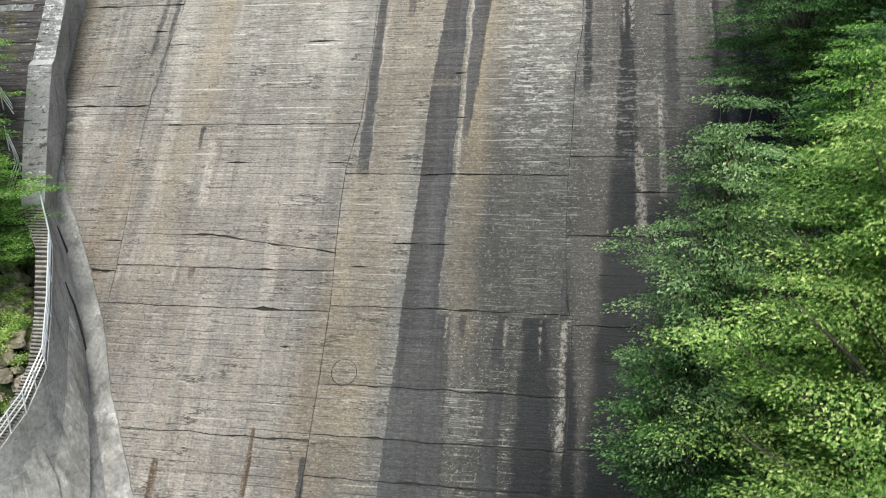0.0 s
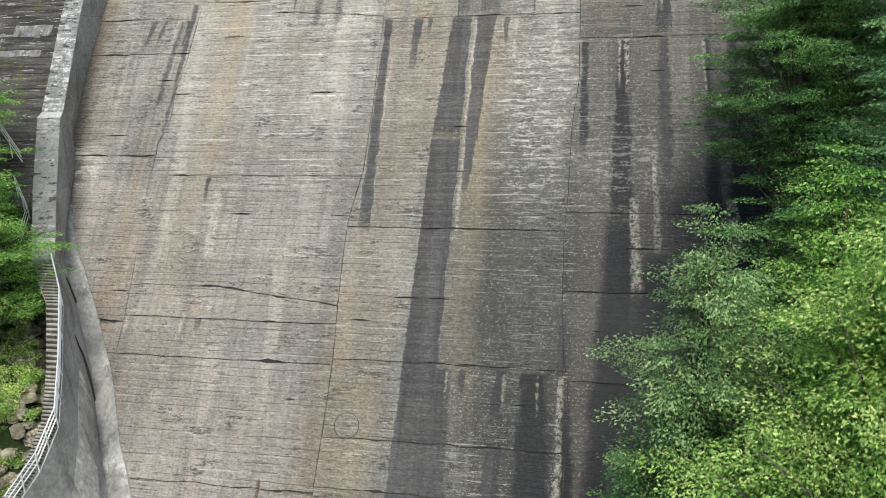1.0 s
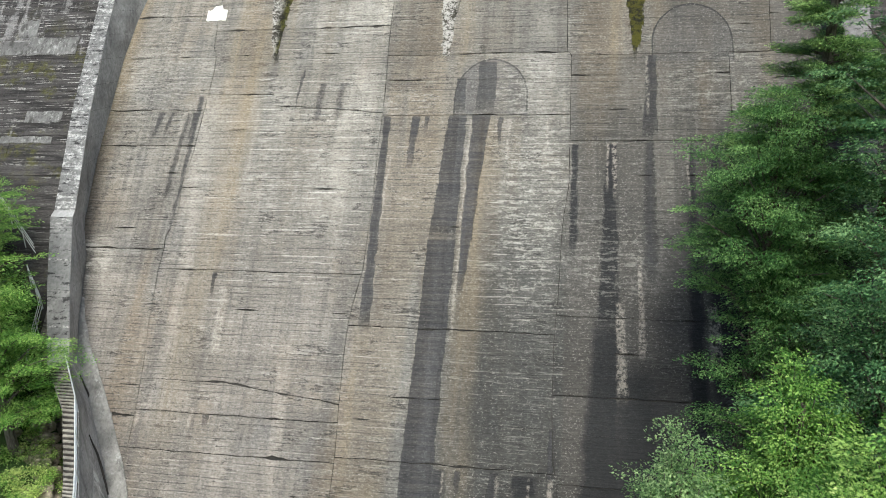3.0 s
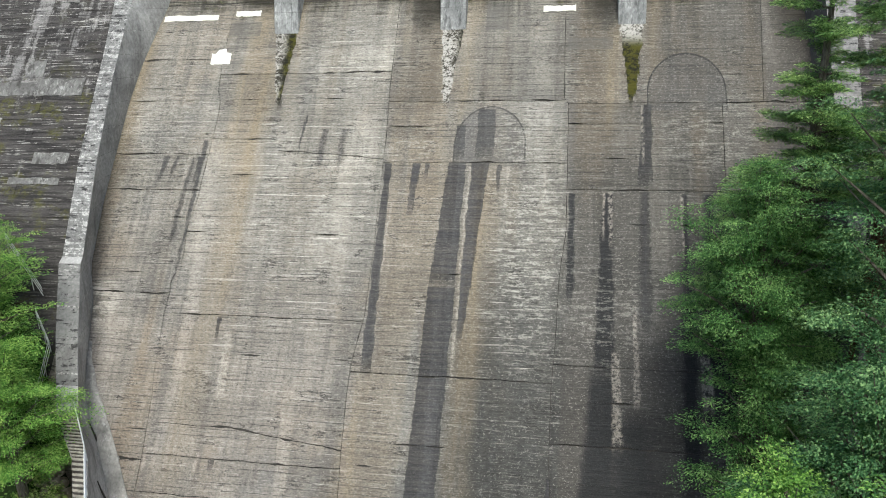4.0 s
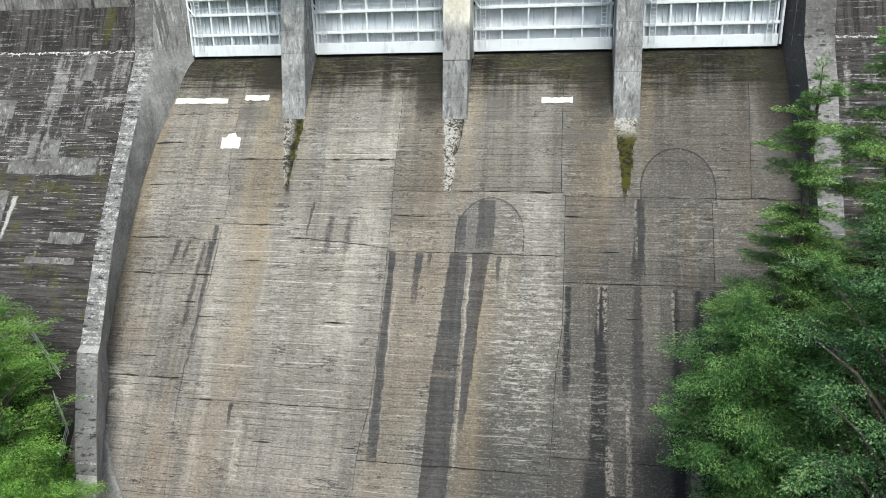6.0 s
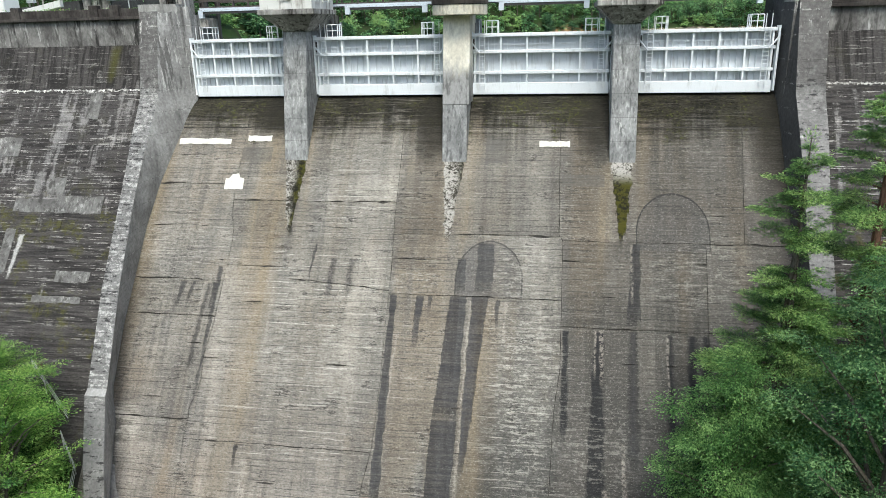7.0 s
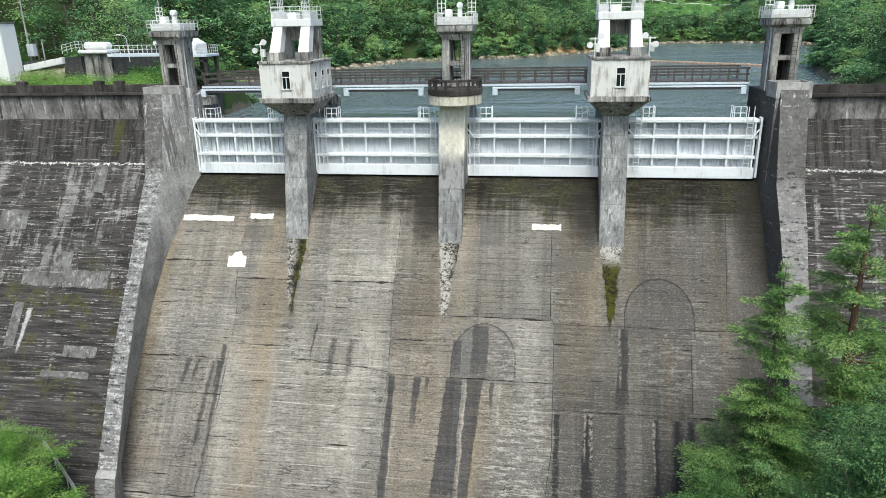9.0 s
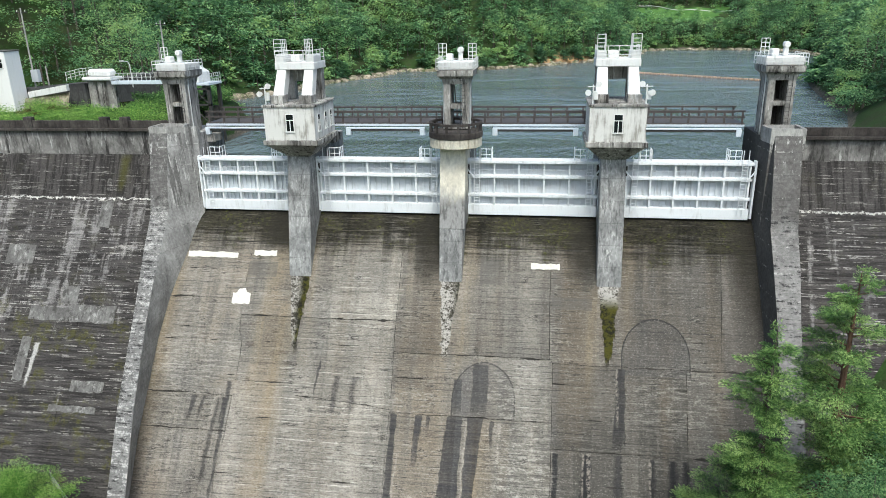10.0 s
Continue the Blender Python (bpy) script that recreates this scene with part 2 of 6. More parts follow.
    for a in here(((8.45, 10.3, 8.3, 4.5, 0.14, 0.2), (2.1, 10.3, 2.0, 8.8, 0.07, 0.07), (5.4, 10.3, 5.3, 8.5, 0.08, 0.06), (7.2, 10.3, 7.2, 8.4, 0.07, 0.05), (12.15, 28.0, 12.2, 24.5, 0.16, 0.1), (11.7, 28.0, 11.7, 25.0, 0.08, 0.06),
              (16.9, 27.9, 16.9, 24.0, 0.09, 0.06), (-19.9, 30.1, -20.05, 27.7, 0.26, 0.12), (5.0, 29.5, 4.95, 26.9, 0.14, 0.05), (7.6, 29.4, 7.55, 26.6, 0.08, 0.06), (13.7, 21.5, 13.8, 16.0, 0.10, 0.2), (12.5, 19.0, 12.6, 14.0, 0.25, 0.3), (-14.6, 12.5, -14.9, 11.0, 0.12, 0.1),
              (-18.2, 12.6, -18.6, 11.2, 0.18, 0.16), (14.4, 33.4, 14.4, 29.5, 0.07, 0.1), (18.0, 19.0, 18.1, 16.0, 0.3, 0.35))):
        lime = lime.max(streak(g, warp * 0.5, *a, 0.08, 0.8))
    col = g.mix(lime * flake.ramp(0.42, 0.56) * 0.5, col, (0.42, 0.375, 0.32))
    # old arched form marks
    for ax, az, ar, h, amount in ((3.55, 30.9, 2.6, 2.55, 0.8), (17.5, 34.3, 2.7, 2.6, 1.0), (-8.3, 30.6, 2.3, 1.9, 0.22)):
        if not spot(ax, az, ar, h):
            continue
        d = ((g.x - ax) / ar)
        e = ((g.z - az).max(0.0) / h)
        r = (d * d + e * e).op("SQRT") + warp * 0.05
        ring = (r - 1.0).abs().ramp(0.035, 0.008) * g.z.ramp(az - 1.3, az - 0.9)
        col = g.mix(r.ramp(1.02, 0.98) * g.z.ramp(az - 1.25, az - 1.15) * 0.5 * amount, col, (0.085, 0.082, 0.08))
        col = g.mix(ring * amount, col, (0.05, 0.048, 0.045))
    # scaled lifts, rough with pale aggregate
    scaled = zero
    for bx, bz, rx, rz, k in ((6.8, 25.0, 2.4, 6.5, 1.0), (6.0, 31.2, 2.6, 1.6, 0.8), (-23.0, 31.0, 4.0, 5.5, 0.6), (19.0, 31.5, 3.4, 2.2, 0.7), (-10.5, 25.5, 5.0, 3.0, 0.55), (-9.0, 37.5, 4.0, 3.0, 0.5), (12.0, 21.0, 2.6, 3.0, 0.45), (-2.4, 31.0, 2.0, 1.2, 0.8)):
        if spot(bx, bz, rx, rz):
            scaled = scaled.max(blob(g, wide * 0.6, bx, bz, rx, rz, 0.5) * k)
    rows = g.noise(0.85, 0.5, 5.6, 4, 0.7, 171)
    col = g.mix(scaled * (1.0 - m * 0.9) * (rows * 0.6 + flake * 0.4).ramp(0.51, 0.57) * 0.54, col, (0.42, 0.40, 0.355))
    col = g.mix(scaled * (rows * 0.6 + flake * 0.4).ramp(0.45, 0.40) * 0.6, col, (0.070, 0.066, 0.060))
    # panel-to-panel difference, pitted surface
    col = g.mix(1.0, col, g.grey(g.random().line(0, 1, 0.90, 1.09)), "MULTIPLY")
    col = g.mix(1.0, col, g.grey(fine.line(0.34, 0.66, 0.74, 1.25)), "MULTIPLY")
    bare = 1.0 - (m * 0.7).max(black * 0.9)
    col = g.mix(grit.ramp(0.56, 0.68) * bare * 0.36, col, (0.40, 0.38, 0.345))
    col = g.mix(grit.ramp(0.44, 0.34) * 0.5, col, (0.05, 0.048, 0.045))
    for bx0, bx1, bz0, bz1, k in ((-4.4, -0.9, 31.3, 41.2, 0.80), (2.7, 8.9, 33.85, 41.2, 0.86), (-27.2, -18.6, 21.2, 30.2, 0.90), (9.2, 19.9, 28.1, 33.6, 0.84), (14.8, 23.0, 33.65, 41.6, 0.86), (-16.6, -12.9, 31.3, 36.0, 0.92),
                                (-11.5, -7.0, 30.4, 33.4, 0.88), (-18.6, -4.4, 13.6, 20.0, 0.96), (1.4, 8.7, 10.6, 17.2, 0.86), (9.1, 11.0, 18.2, 28.1, 1.12), (-8.0, -4.5, 34.0, 39.0, 1.10), (4.4, 9.1, 19.6, 29.7, 1.03)):
        if bx0 - 0.5 < xb and bx1 + 0.5 > xa and bz0 - 0.5 < zb and bz1 + 0.5 > za:
            box = (g.x + warp * 0.4).ramp(bx0 - 0.1, bx0 + 0.1) * (g.x + warp * 0.4).ramp(bx1 + 0.1, bx1 - 0.1) * (g.z + warp * 0.3).ramp(bz0 - 0.08, bz0 + 0.08) * (g.z + warp * 0.3).ramp(bz1 + 0.08, bz1 - 0.08)
            col = g.mix(1.0, col, g.grey(1.0 + box * (k - 1.0)), "MULTIPLY")
    # moss under the gates and at the pier toes
    if zb > 34:
        top = (g.z + wide * 0.6 + (board - 0.5) * 4.5 + (patchy - 0.5) * 4.0 + (runs - 0.5) * 3.0)
        slime = g.mix((flake * 0.75 + patchy * 0.25).ramp(0.54, 0.60) * tint.ramp(0.36, 0.54) * 0.85, g.mix((fine * 0.5 + patchy * 0.5).ramp(0.40, 0.60), (0.007, 0.0065, 0.005), (0.034, 0.031, 0.021)), (0.062, 0.068, 0.014))
        for bx0, bx1, bz0, bz1 in ((2.68, 4.5, 38.9, 41.0), (-18.8, -16.0, 38.9, 40.1), (9.0, 12.4, 37.3, 38.2)):
            box = g.x.ramp(bx0, bx0 + 0.05) * g.x.ramp(bx1, bx1 - 0.05) * g.z.ramp(bz0, bz0 + 0.05) * g.z.ramp(bz1, bz1 - 0.05)
            col = g.mix(box * patchy.ramp(0.3, 0.6, 0.7, 0.4), col, (0.105, 0.100, 0.090))
        col = g.mix(top.ramp(39.9, 42.6, 0.0, 0.96) * board2.ramp(0.62, 0.54, 0.72, 1.0), col, slime)
        # dark lobes left of the piers; the one at x 26.2 is painted corner shade
        lobe = zero
        for px, pz, rx, rz in ((-1.9, 41.6, 1.5, 2.6), (11.7, 41.6, 1.6, 2.5), (26.2, 40.6, 2.4, 4.2), (-16.2, 42.6, 1.6, 1.6)):
            if spot(px, pz, rx, rz):
                lobe = lobe.max(blob(g, wide * 0.5 + warp * 0.5, px, pz, rx, rz, 0.55))
        col = g.mix(lobe * (0.62 + board * 0.5), col, g.mix(fine, (0.012, 0.011, 0.009), (0.040, 0.036, 0.028)))
    for px in (-13.75, 0.05, 13.75):
        if not spot(px, 37.0, 1.0, 3.0):
            continue
        toe = streak(g, warp * 1.1, px, 39.6, px + (0.3 if px < -5 else 0.0), 33.2, 0.95, 0.12, 0.06, 1.0)
        grown = (g.x + warp - px).ramp(*((-0.3, 0.5) if px < -5 else (0.1, 0.9))) if px < 5 else g.z.ramp(38.6, 37.4)
        speck = (flake * 0.5 + grit * 0.25 + patchy * 0.25).ramp(0.45, 0.53)
        lean = g.mix(speck, (0.05, 0.045, 0.035), (0.37, 0.35, 0.32))
        col = g.mix(toe, col, g.mix(grown, lean, g.mix((patchy * 0.5 + flake * 0.5).ramp(0.46, 0.56), (0.016, 0.015, 0.010), (0.055, 0.052, 0.011))))
    wet = (m * 0.2).max(black * 0.3)
    return g.done(col, g.grey(0.9 - wet), board * 1.2 + board2 * 0.9 + fine * 0.9 + grit * 0.7, 0.07, 0.75)


def dark_concrete(name, light, darkness, moss, upper=0.0):
    """Old concrete with dark algal growth, pale bare lifts and lime."""
    g = Graph(name, 0.9)
    fine = g.noise(6, 6, 12, 6, 0.75)
    board = g.noise(0.22, 0.15, 4.2, 4, 0.68, 9)
    lines = g.noise(0.38, 0.3, 9.0, 3, 0.6, 4)
    runs = g.noise(0.60, 0.1, 0.055, 5, 0.66, 2)
    trickle = g.noise(2.4, 0.4, 0.12, 4, 0.65, 25)
    patchy = g.noise(0.26, 0.2, 0.45, 6, 0.70, 13)
    spots = g.noise(2.2, 2.0, 3.6, 5, 0.72, 15)
    cloud = g.noise(0.5, 0.5, 0.5, 3, 0.6, 21)
    darkening = (runs - 0.5) * 1.5 + (patchy - 0.5) * 1.0 + (board - 0.5) * 0.75 + (trickle - 0.5) * 0.5 + (spots - 0.5) * 0.35
    if upper:
        # a darker strip beside each training wall
        darkening = darkening + (g.x.abs() + (board - 0.5) * 0.9).ramp(30.2, 29.2) * g.z.ramp(45, 43.5) * 0.45
        darkening = darkening + g.z.ramp(44.6, 44.9) * 0.10 + g.z.ramp(36.0, 34.0) * 0.14 + g.z.ramp(29, 25.5) * 0.18 + g.x.ramp(20, 30) * 0.08
        darkening = darkening - g.z.ramp(34.4, 34.7) * g.z.ramp(44.6, 44.2) * 0.10
    col = g.mix(cloud.ramp(0.38, 0.62), tuple(0.72 * c for c in light), light)
    col = g.mix(spots.ramp(0.46, 0.60) * 0.35, col, tuple(0.45 * c for c in light))
    high = g.z.ramp(44.7, 45.0) if upper else g.z * 0.0
    shade = board * (1.0 - high) + trickle * high
    growth = g.mix(shade.ramp(0.4, 0.6), (0.016, 0.0145, 0.014), (0.058, 0.053, 0.051))
    col = g.mix((darkening + darkness + high * (0.5 - board) * 0.5).ramp(-0.10, 0.12) * 0.92, col, growth)
    col = g.mix(lines.ramp(0.42, 0.36) * spots.ramp(0.62, 0.45) * 0.7, col, (0.022, 0.020, 0.019))
    white = 0.75 if not upper else g.z.ramp(44.9, 44.5, 0.45, 0.8) * g.z.ramp(24, 34, 0.45, 1.0)
    col = g.mix(lines.ramp(0.575, 0.63) * spots.ramp(0.42, 0.54) * white, col, (0.37, 0.355, 0.335))
    col = g.mix(cloud.ramp(0.52, 0.66) * spots.ramp(0.40, 0.56) * moss * g.z.ramp(38, 34, 0.15, 0.9), col, (0.070, 0.068, 0.020))
    if upper:
        warp = (spots - 0.5) * 0.6
        col = g.mix(streak(g, warp, -38.9, 32.8, -39.2, 29.4, 0.26, 0.10, 0.1, 0.6) * 0.8, col, (0.44, 0.43, 0.41))
        col = g.mix(streak(g, warp, -33.6, 48.6, -33.9, 45.2, 0.5, 0.25, 0.35, 0.8, 0.6) * 0.75, col, (0.060, 0.058, 0.014))
        drip = (g.z - 44.72 + (spots - 0.5) * 0.5 + (trickle - 0.5) * 0.5).abs()
        col = g.mix(drip.ramp(0.10, 0.03) * spots.ramp(0.40, 0.52) * 0.9, col, (0.50, 0.49, 0.46))
    col = g.mix(1.0, col, g.grey(fine.line(0.34, 0.66, 0.62, 1.36)), "MULTIPLY")
    return g.done(col, None, board * (1.0 - high * 0.7) + lines * 0.8 + fine, 0.05, 0.8)


def wall_concrete():
    """Training wall: smooth grey with lime-encrusted tops."""
    g = Graph("training_wall_concrete", 0.86)
    fine = g.noise(4.5, 4.5, 4.0, 5, 0.66)
    cloud = g.noise(0.3, 0.3, 0.3, 5, 0.65)
    crust = g.noise(1.5, 1.5, 2.2, 6, 0.8, 5)
    runs = g.noise(0.9, 0.9, 0.12, 4, 0.6, 8)
    lift = ((g.z / 1.8).fract() - 0.5).abs()
    col = g.mix(cloud.ramp(0.35, 0.65), (0.225, 0.219, 0.213), (0.365, 0.356, 0.345))
    col = g.mix(runs.ramp(0.52, 0.72) * 0.5, col, (0.085, 0.082, 0.080))
    col = g.mix(g.noise(3.0, 3.0, 0.25, 5, 0.7, 33).ramp(0.58, 0.68) * 0.4, col, (0.40, 0.395, 0.38))
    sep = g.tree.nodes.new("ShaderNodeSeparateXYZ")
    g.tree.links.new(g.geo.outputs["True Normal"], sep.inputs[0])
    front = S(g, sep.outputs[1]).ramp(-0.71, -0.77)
    zone = g.z.ramp(22.5, 24.5) * g.x.ramp(40, -10, 0.3, 1.0)
    scale = g.noise(2.4, 2.4, 3.4, 6, 0.85, 3)
    bars = g.noise(0.5, 0.5, 5.5, 4, 0.7, 21)
    # tone by facing: shade between front and inner faces put into the colour
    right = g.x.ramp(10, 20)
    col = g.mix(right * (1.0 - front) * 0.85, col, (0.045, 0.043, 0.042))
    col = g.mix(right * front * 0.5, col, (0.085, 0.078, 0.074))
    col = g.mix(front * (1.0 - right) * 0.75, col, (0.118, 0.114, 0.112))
    high = front * g.z.ramp(44.9, 45.3)
    col = g.mix(high * g.noise(1.2, 1.2, 0.5, 5, 0.7, 44).ramp(0.30, 0.50) * 0.6, col, (0.085, 0.078, 0.074))
    col = g.mix(high * g.noise(3.0, 3.0, 0.5, 5, 0.7, 46).ramp(0.58, 0.64) * g.z.ramp(48.0, 50.2, 0.2, 0.9), col, (0.46, 0.45, 0.43))
    col = g.mix(front * g.z.ramp(47, 44.5, 0.25, 1.0) * (crust * 0.5 + bars * 0.5).ramp(0.47, 0.42) * 0.92, col, (0.028, 0.027, 0.027))
    col = g.mix(front * zone * (scale * 0.5 + bars * 0.35 + crust * 0.15).ramp(0.515, 0.56) * g.z.ramp(46.5, 44, 0.2, 0.85) * (1.0 - right * 0.45), col, (0.43, 0.42, 0.40))
    chamfer = (1.0 - front) * (1.0 - right) * g.z.ramp(44.0, 45.5)
    col = g.mix(chamfer * g.noise(1.6, 1.6, 0.10, 5, 0.7, 51).ramp(0.50, 0.60) * 0.8, col, (0.09, 0.086, 0.082))
    col = g.mix(chamfer * g.noise(2.6, 2.6, 0.16, 5, 0.7, 57).ramp(0.56, 0.63) * 0.8, col, (0.52, 0.51, 0.485))
    col = g.mix(lift.ramp(0.488, 0.497) * 0.6, col, (0.045, 0.043, 0.042))
    col = g.mix(lift.ramp(0.45, 0.49) * crust.ramp(0.52, 0.6) * 0.7, col, (0.46, 0.45, 0.42))
    col = g.mix(1.0, col, g.grey(fine.line(0.32, 0.68, 0.75, 1.25)), "MULTIPLY")
    return g.done(col, None, fine + crust * 0.8, 0.04, 0.6)


def plain_concrete(name, a, b, stain=(0.06, 0.057, 0.052), amount=0.6, lift=0.0, white=0.0, run=3.0):
    g = Graph(name, 0.87)
    fine = g.noise(5, 5, 3.2, 5, 0.62)
    cloud = g.noise(0.5, 0.5, 0.4, 5, 0.65)
    runs = g.noise(run, run, 0.18, 6, 0.72, 8)
    col = g.mix(cloud.ramp(0.35, 0.65), a, b)
    col = g.mix(runs.ramp(0.48, 0.64) * amount, col, stain)
    if white:
        thin = g.noise(run * 2.3, run * 2.3, 0.45, 5, 0.7, 28)
        col = g.mix(thin.ramp(0.54, 0.62) * cloud.ramp(0.4, 0.6) * white, col, (0.55, 0.545, 0.52))
        col = g.mix(thin.ramp(0.42, 0.34) * cloud.ramp(0.6, 0.4) * white, col, stain)
    if lift:
        d = ((g.z / lift).fract() - 0.5).abs()
        col = g.mix(d.ramp(0.485, 0.497) * 0.6, col, stain)
        col = g.mix(d.ramp(0.40, 0.49) * runs.ramp(0.45, 0.3) * 0.35, col, (0.42, 0.41, 0.385))
    col = g.mix(1.0, col, g.grey(fine.line(0.32, 0.68, 0.78, 1.22)), "MULTIPLY")
    return g.done(col, None, fine + cloud * 0.5, 0.02, 0.5)


def painted(name, base, grime, amount=0.5, rough=0.5, metal=0.0, low=0.5):
    g = Graph(name, rough, metal)
    fine = g.noise(14, 14, 14, 4, 0.65)
    runs = g.noise(3.5, 3.5, 0.35, 4, 0.65, 8)
    cloud = g.noise(0.8, 0.8, 0.8, 4, 0.6, 3)
    col = g.mix((runs * 0.6 + cloud * 0.4).ramp(low, low + 0.18) * amount, base, grime)
    col = g.mix(1.0, col, g.grey(fine.line(0.2, 0.8, 0.92, 1.06)), "MULTIPLY")
    return g.done(col, None, fine, 0.004, 0.3)


def foliage(name, dark, mid, tip, through_light=0.35, stand=0.0):
    g = Graph(name, 0.55)
    r = g.island
    big, mid_n = g.noise(0.45, 0.45, 0.45, 3, 0.6), g.noise(1.5, 1.5, 2.4, 3, 0.6, 9)
    col = g.mix((mid_n * 0.65 + r * 0.35).ramp(0.34, 0.64), dark, mid)
    col = g.mix((big * 0.5 + mid_n * 0.3 + r * 0.2).ramp(0.46, 0.66), col, tip)
    if stand:
        kinds = g.noise(0.13, 0.13, 0.07, 2, 0.5, 5)
        col = g.mix(kinds.ramp(0.52, 0.64) * stand, col, g.mix(r, tip, (tip[0] * 1.25, tip[1], tip[2] * 0.7)))
        col = g.mix(kinds.ramp(0.48, 0.38) * stand, col, tuple(0.62 * c for c in dark))
    g.done(col)
    g.bsdf.inputs["Specular IOR Level"].default_value = 0.25
    tr = g.tree.nodes.new("ShaderNodeBsdfTranslucent")
    g.tree.links.new(col.out, tr.inputs[0])
    mx = g.tree.nodes.new("ShaderNodeMixShader")
    mx.inputs[0].default_value = through_light
    g.tree.links.new(g.bsdf.outputs[0], mx.inputs[1])
    g.tree.links.new(tr.outputs[0], mx.inputs[2])
    g.tree.links.new(mx.outputs[0], g.tree.nodes["Material Output"].inputs[0])
    return g.mat


def bark(name, a, b):
    g = Graph(name, 0.92)
    n = g.noise(9, 9, 2.2, 5, 0.7)
    return g.done(g.mix(n.ramp(0.35, 0.65), a, b), None, n, 0.04, 0.9)


def ground_cover():
    g = Graph("ground_cover", 0.95)
    n, m = g.noise(0.35, 0.35, 0.35, 5, 0.65), g.noise(3.5, 3.5, 3.5, 4, 0.7, 4)
    col = g.mix(n.ramp(0.38, 0.6), (0.035, 0.045, 0.02), (0.03, 0.06, 0.016))
    col = g.mix(m.ramp(0.55, 0.7) * 0.7, col, (0.055, 0.11, 0.025))
    near = (g.z + (n - 0.5) * 3.0).ramp(47.2, 46.7) * g.y.ramp(20, 30)
    col = g.mix(near, col, g.mix(m.ramp(0.4, 0.6), (0.15, 0.13, 0.105), (0.07, 0.065, 0.05)))
    slip = blob(g, (n - 0.5) * 6, 13.0, 47.4, 7.0, 1.6, 0.5) * g.y.ramp(160, 170)
    col = g.mix(slip, col, (0.40, 0.25, 0.13))
    return g.done(col, None, m + n, 0.25, 0.8)


def meadow():
    g = Graph("meadow_grass", 0.95)
    n = g.noise(0.4, 0.4, 0.4, 5, 0.65)
    return g.done(g.mix(n.ramp(0.35, 0.65), (0.055, 0.125, 0.03), (0.085, 0.165, 0.045)), None, n, 0.2, 0.6)


def rock_face():
    g = Graph("rock_face", 0.93)
    n, m, c = g.noise(1.2, 1.2, 1.6, 5, 0.65), g.noise(6, 6, 7, 4, 0.7, 4), g.noise(0.5, 0.5, 0.5, 3, 0.6, 9)
    col = g.mix(n.ramp(0.35, 0.65), (0.20, 0.165, 0.12), (0.48, 0.42, 0.33))
    col = g.mix(c.ramp(0.45, 0.6) * m.ramp(0.35, 0.55) * 0.8, col, (0.06, 0.10, 0.02))
    return g.done(col, None, n * 2 + m, 0.2, 1.0)


def lake_water():
    g = Graph("lake_water", 0.16)
    near, far = g.noise(1.0, 0.48, 1, 3, 0.65), g.noise(0.22, 0.13, 1, 3, 0.6, 3)
    calm = g.noise(0.02, 0.05, 1, 3, 0.5, 8).ramp(0.40, 0.56, 0.25, 1.0)
    g.bsdf.inputs["IOR"].default_value = 1.33
    return g.done((0.110, 0.142, 0.148), None, (near * 1.3 + far * 1.6) * calm, 1.0, 1.0)


def glass_dark():
    g = Graph("window_glass", 0.05)
    return g.done((0.012, 0.014, 0.016))


PLUG = spill_concrete(-60, -50, -60, -50)
NOF = dark_concrete("mossy_dam_concrete", (0.225, 0.214, 0.209), 0.23, 0.8, 0.03)
NOF_BODY = dark_concrete("dam_body_concrete", (0.20, 0.190, 0.184), 0.17, 0.8, 0.03)
BAND = plain_concrete("parapet_wall_concrete", (0.105, 0.100, 0.095), (0.24, 0.230, 0.220), (0.03, 0.028, 0.027), 0.95, 0.0, 0.6, 1.3)
WORN = plain_concrete("worn_slab_concrete", (0.20, 0.191, 0.180), (0.345, 0.332, 0.312), (0.10, 0.095, 0.09), 0.6, 0.0, 0.5, 1.2)
PALEBOX = plain_concrete("pale_parapet_concrete", (0.27, 0.262, 0.25), (0.40, 0.39, 0.37), (0.10, 0.096, 0.09), 0.6, 0.0, 0.3, 1.6)
PATCH = plain_concrete("repair_mortar", (0.105, 0.101, 0.097), (0.170, 0.165, 0.158), (0.05, 0.047, 0.044), 0.8, 0.0, 0.3, 1.4)
LIME = plain_concrete("lime_crust", (0.55, 0.54, 0.50), (0.75, 0.73, 0.68), (0.3, 0.29, 0.26), 0.3)
MORTAR = plain_concrete("fresh_white_mortar", (0.60, 0.57, 0.50), (0.66, 0.63, 0.56), (0.6, 0.56, 0.47), 0.3)
JOINT_AND_SHADE = plain_concrete("joint_dirt_and_shade", (0.030, 0.028, 0.025), (0.055, 0.050, 0.045), (0.02, 0.02, 0.018), 0.5)
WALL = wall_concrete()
FILLET = plain_concrete("toe_concrete", (0.20, 0.190, 0.177), (0.315, 0.300, 0.278), (0.10, 0.095, 0.09), 0.6, 0.0, 0.4, 1.0)
PIER = plain_concrete("pier_concrete", (0.20, 0.20, 0.197), (0.33, 0.328, 0.322), (0.085, 0.083, 0.083), 0.7, 1.85, 0.75)
PYLON = plain_concrete("weathered_pylon_concrete", (0.19, 0.182, 0.17), (0.36, 0.345, 0.32), (0.028, 0.025, 0.023), 0.95, 0.0, 0.95, 2.4)
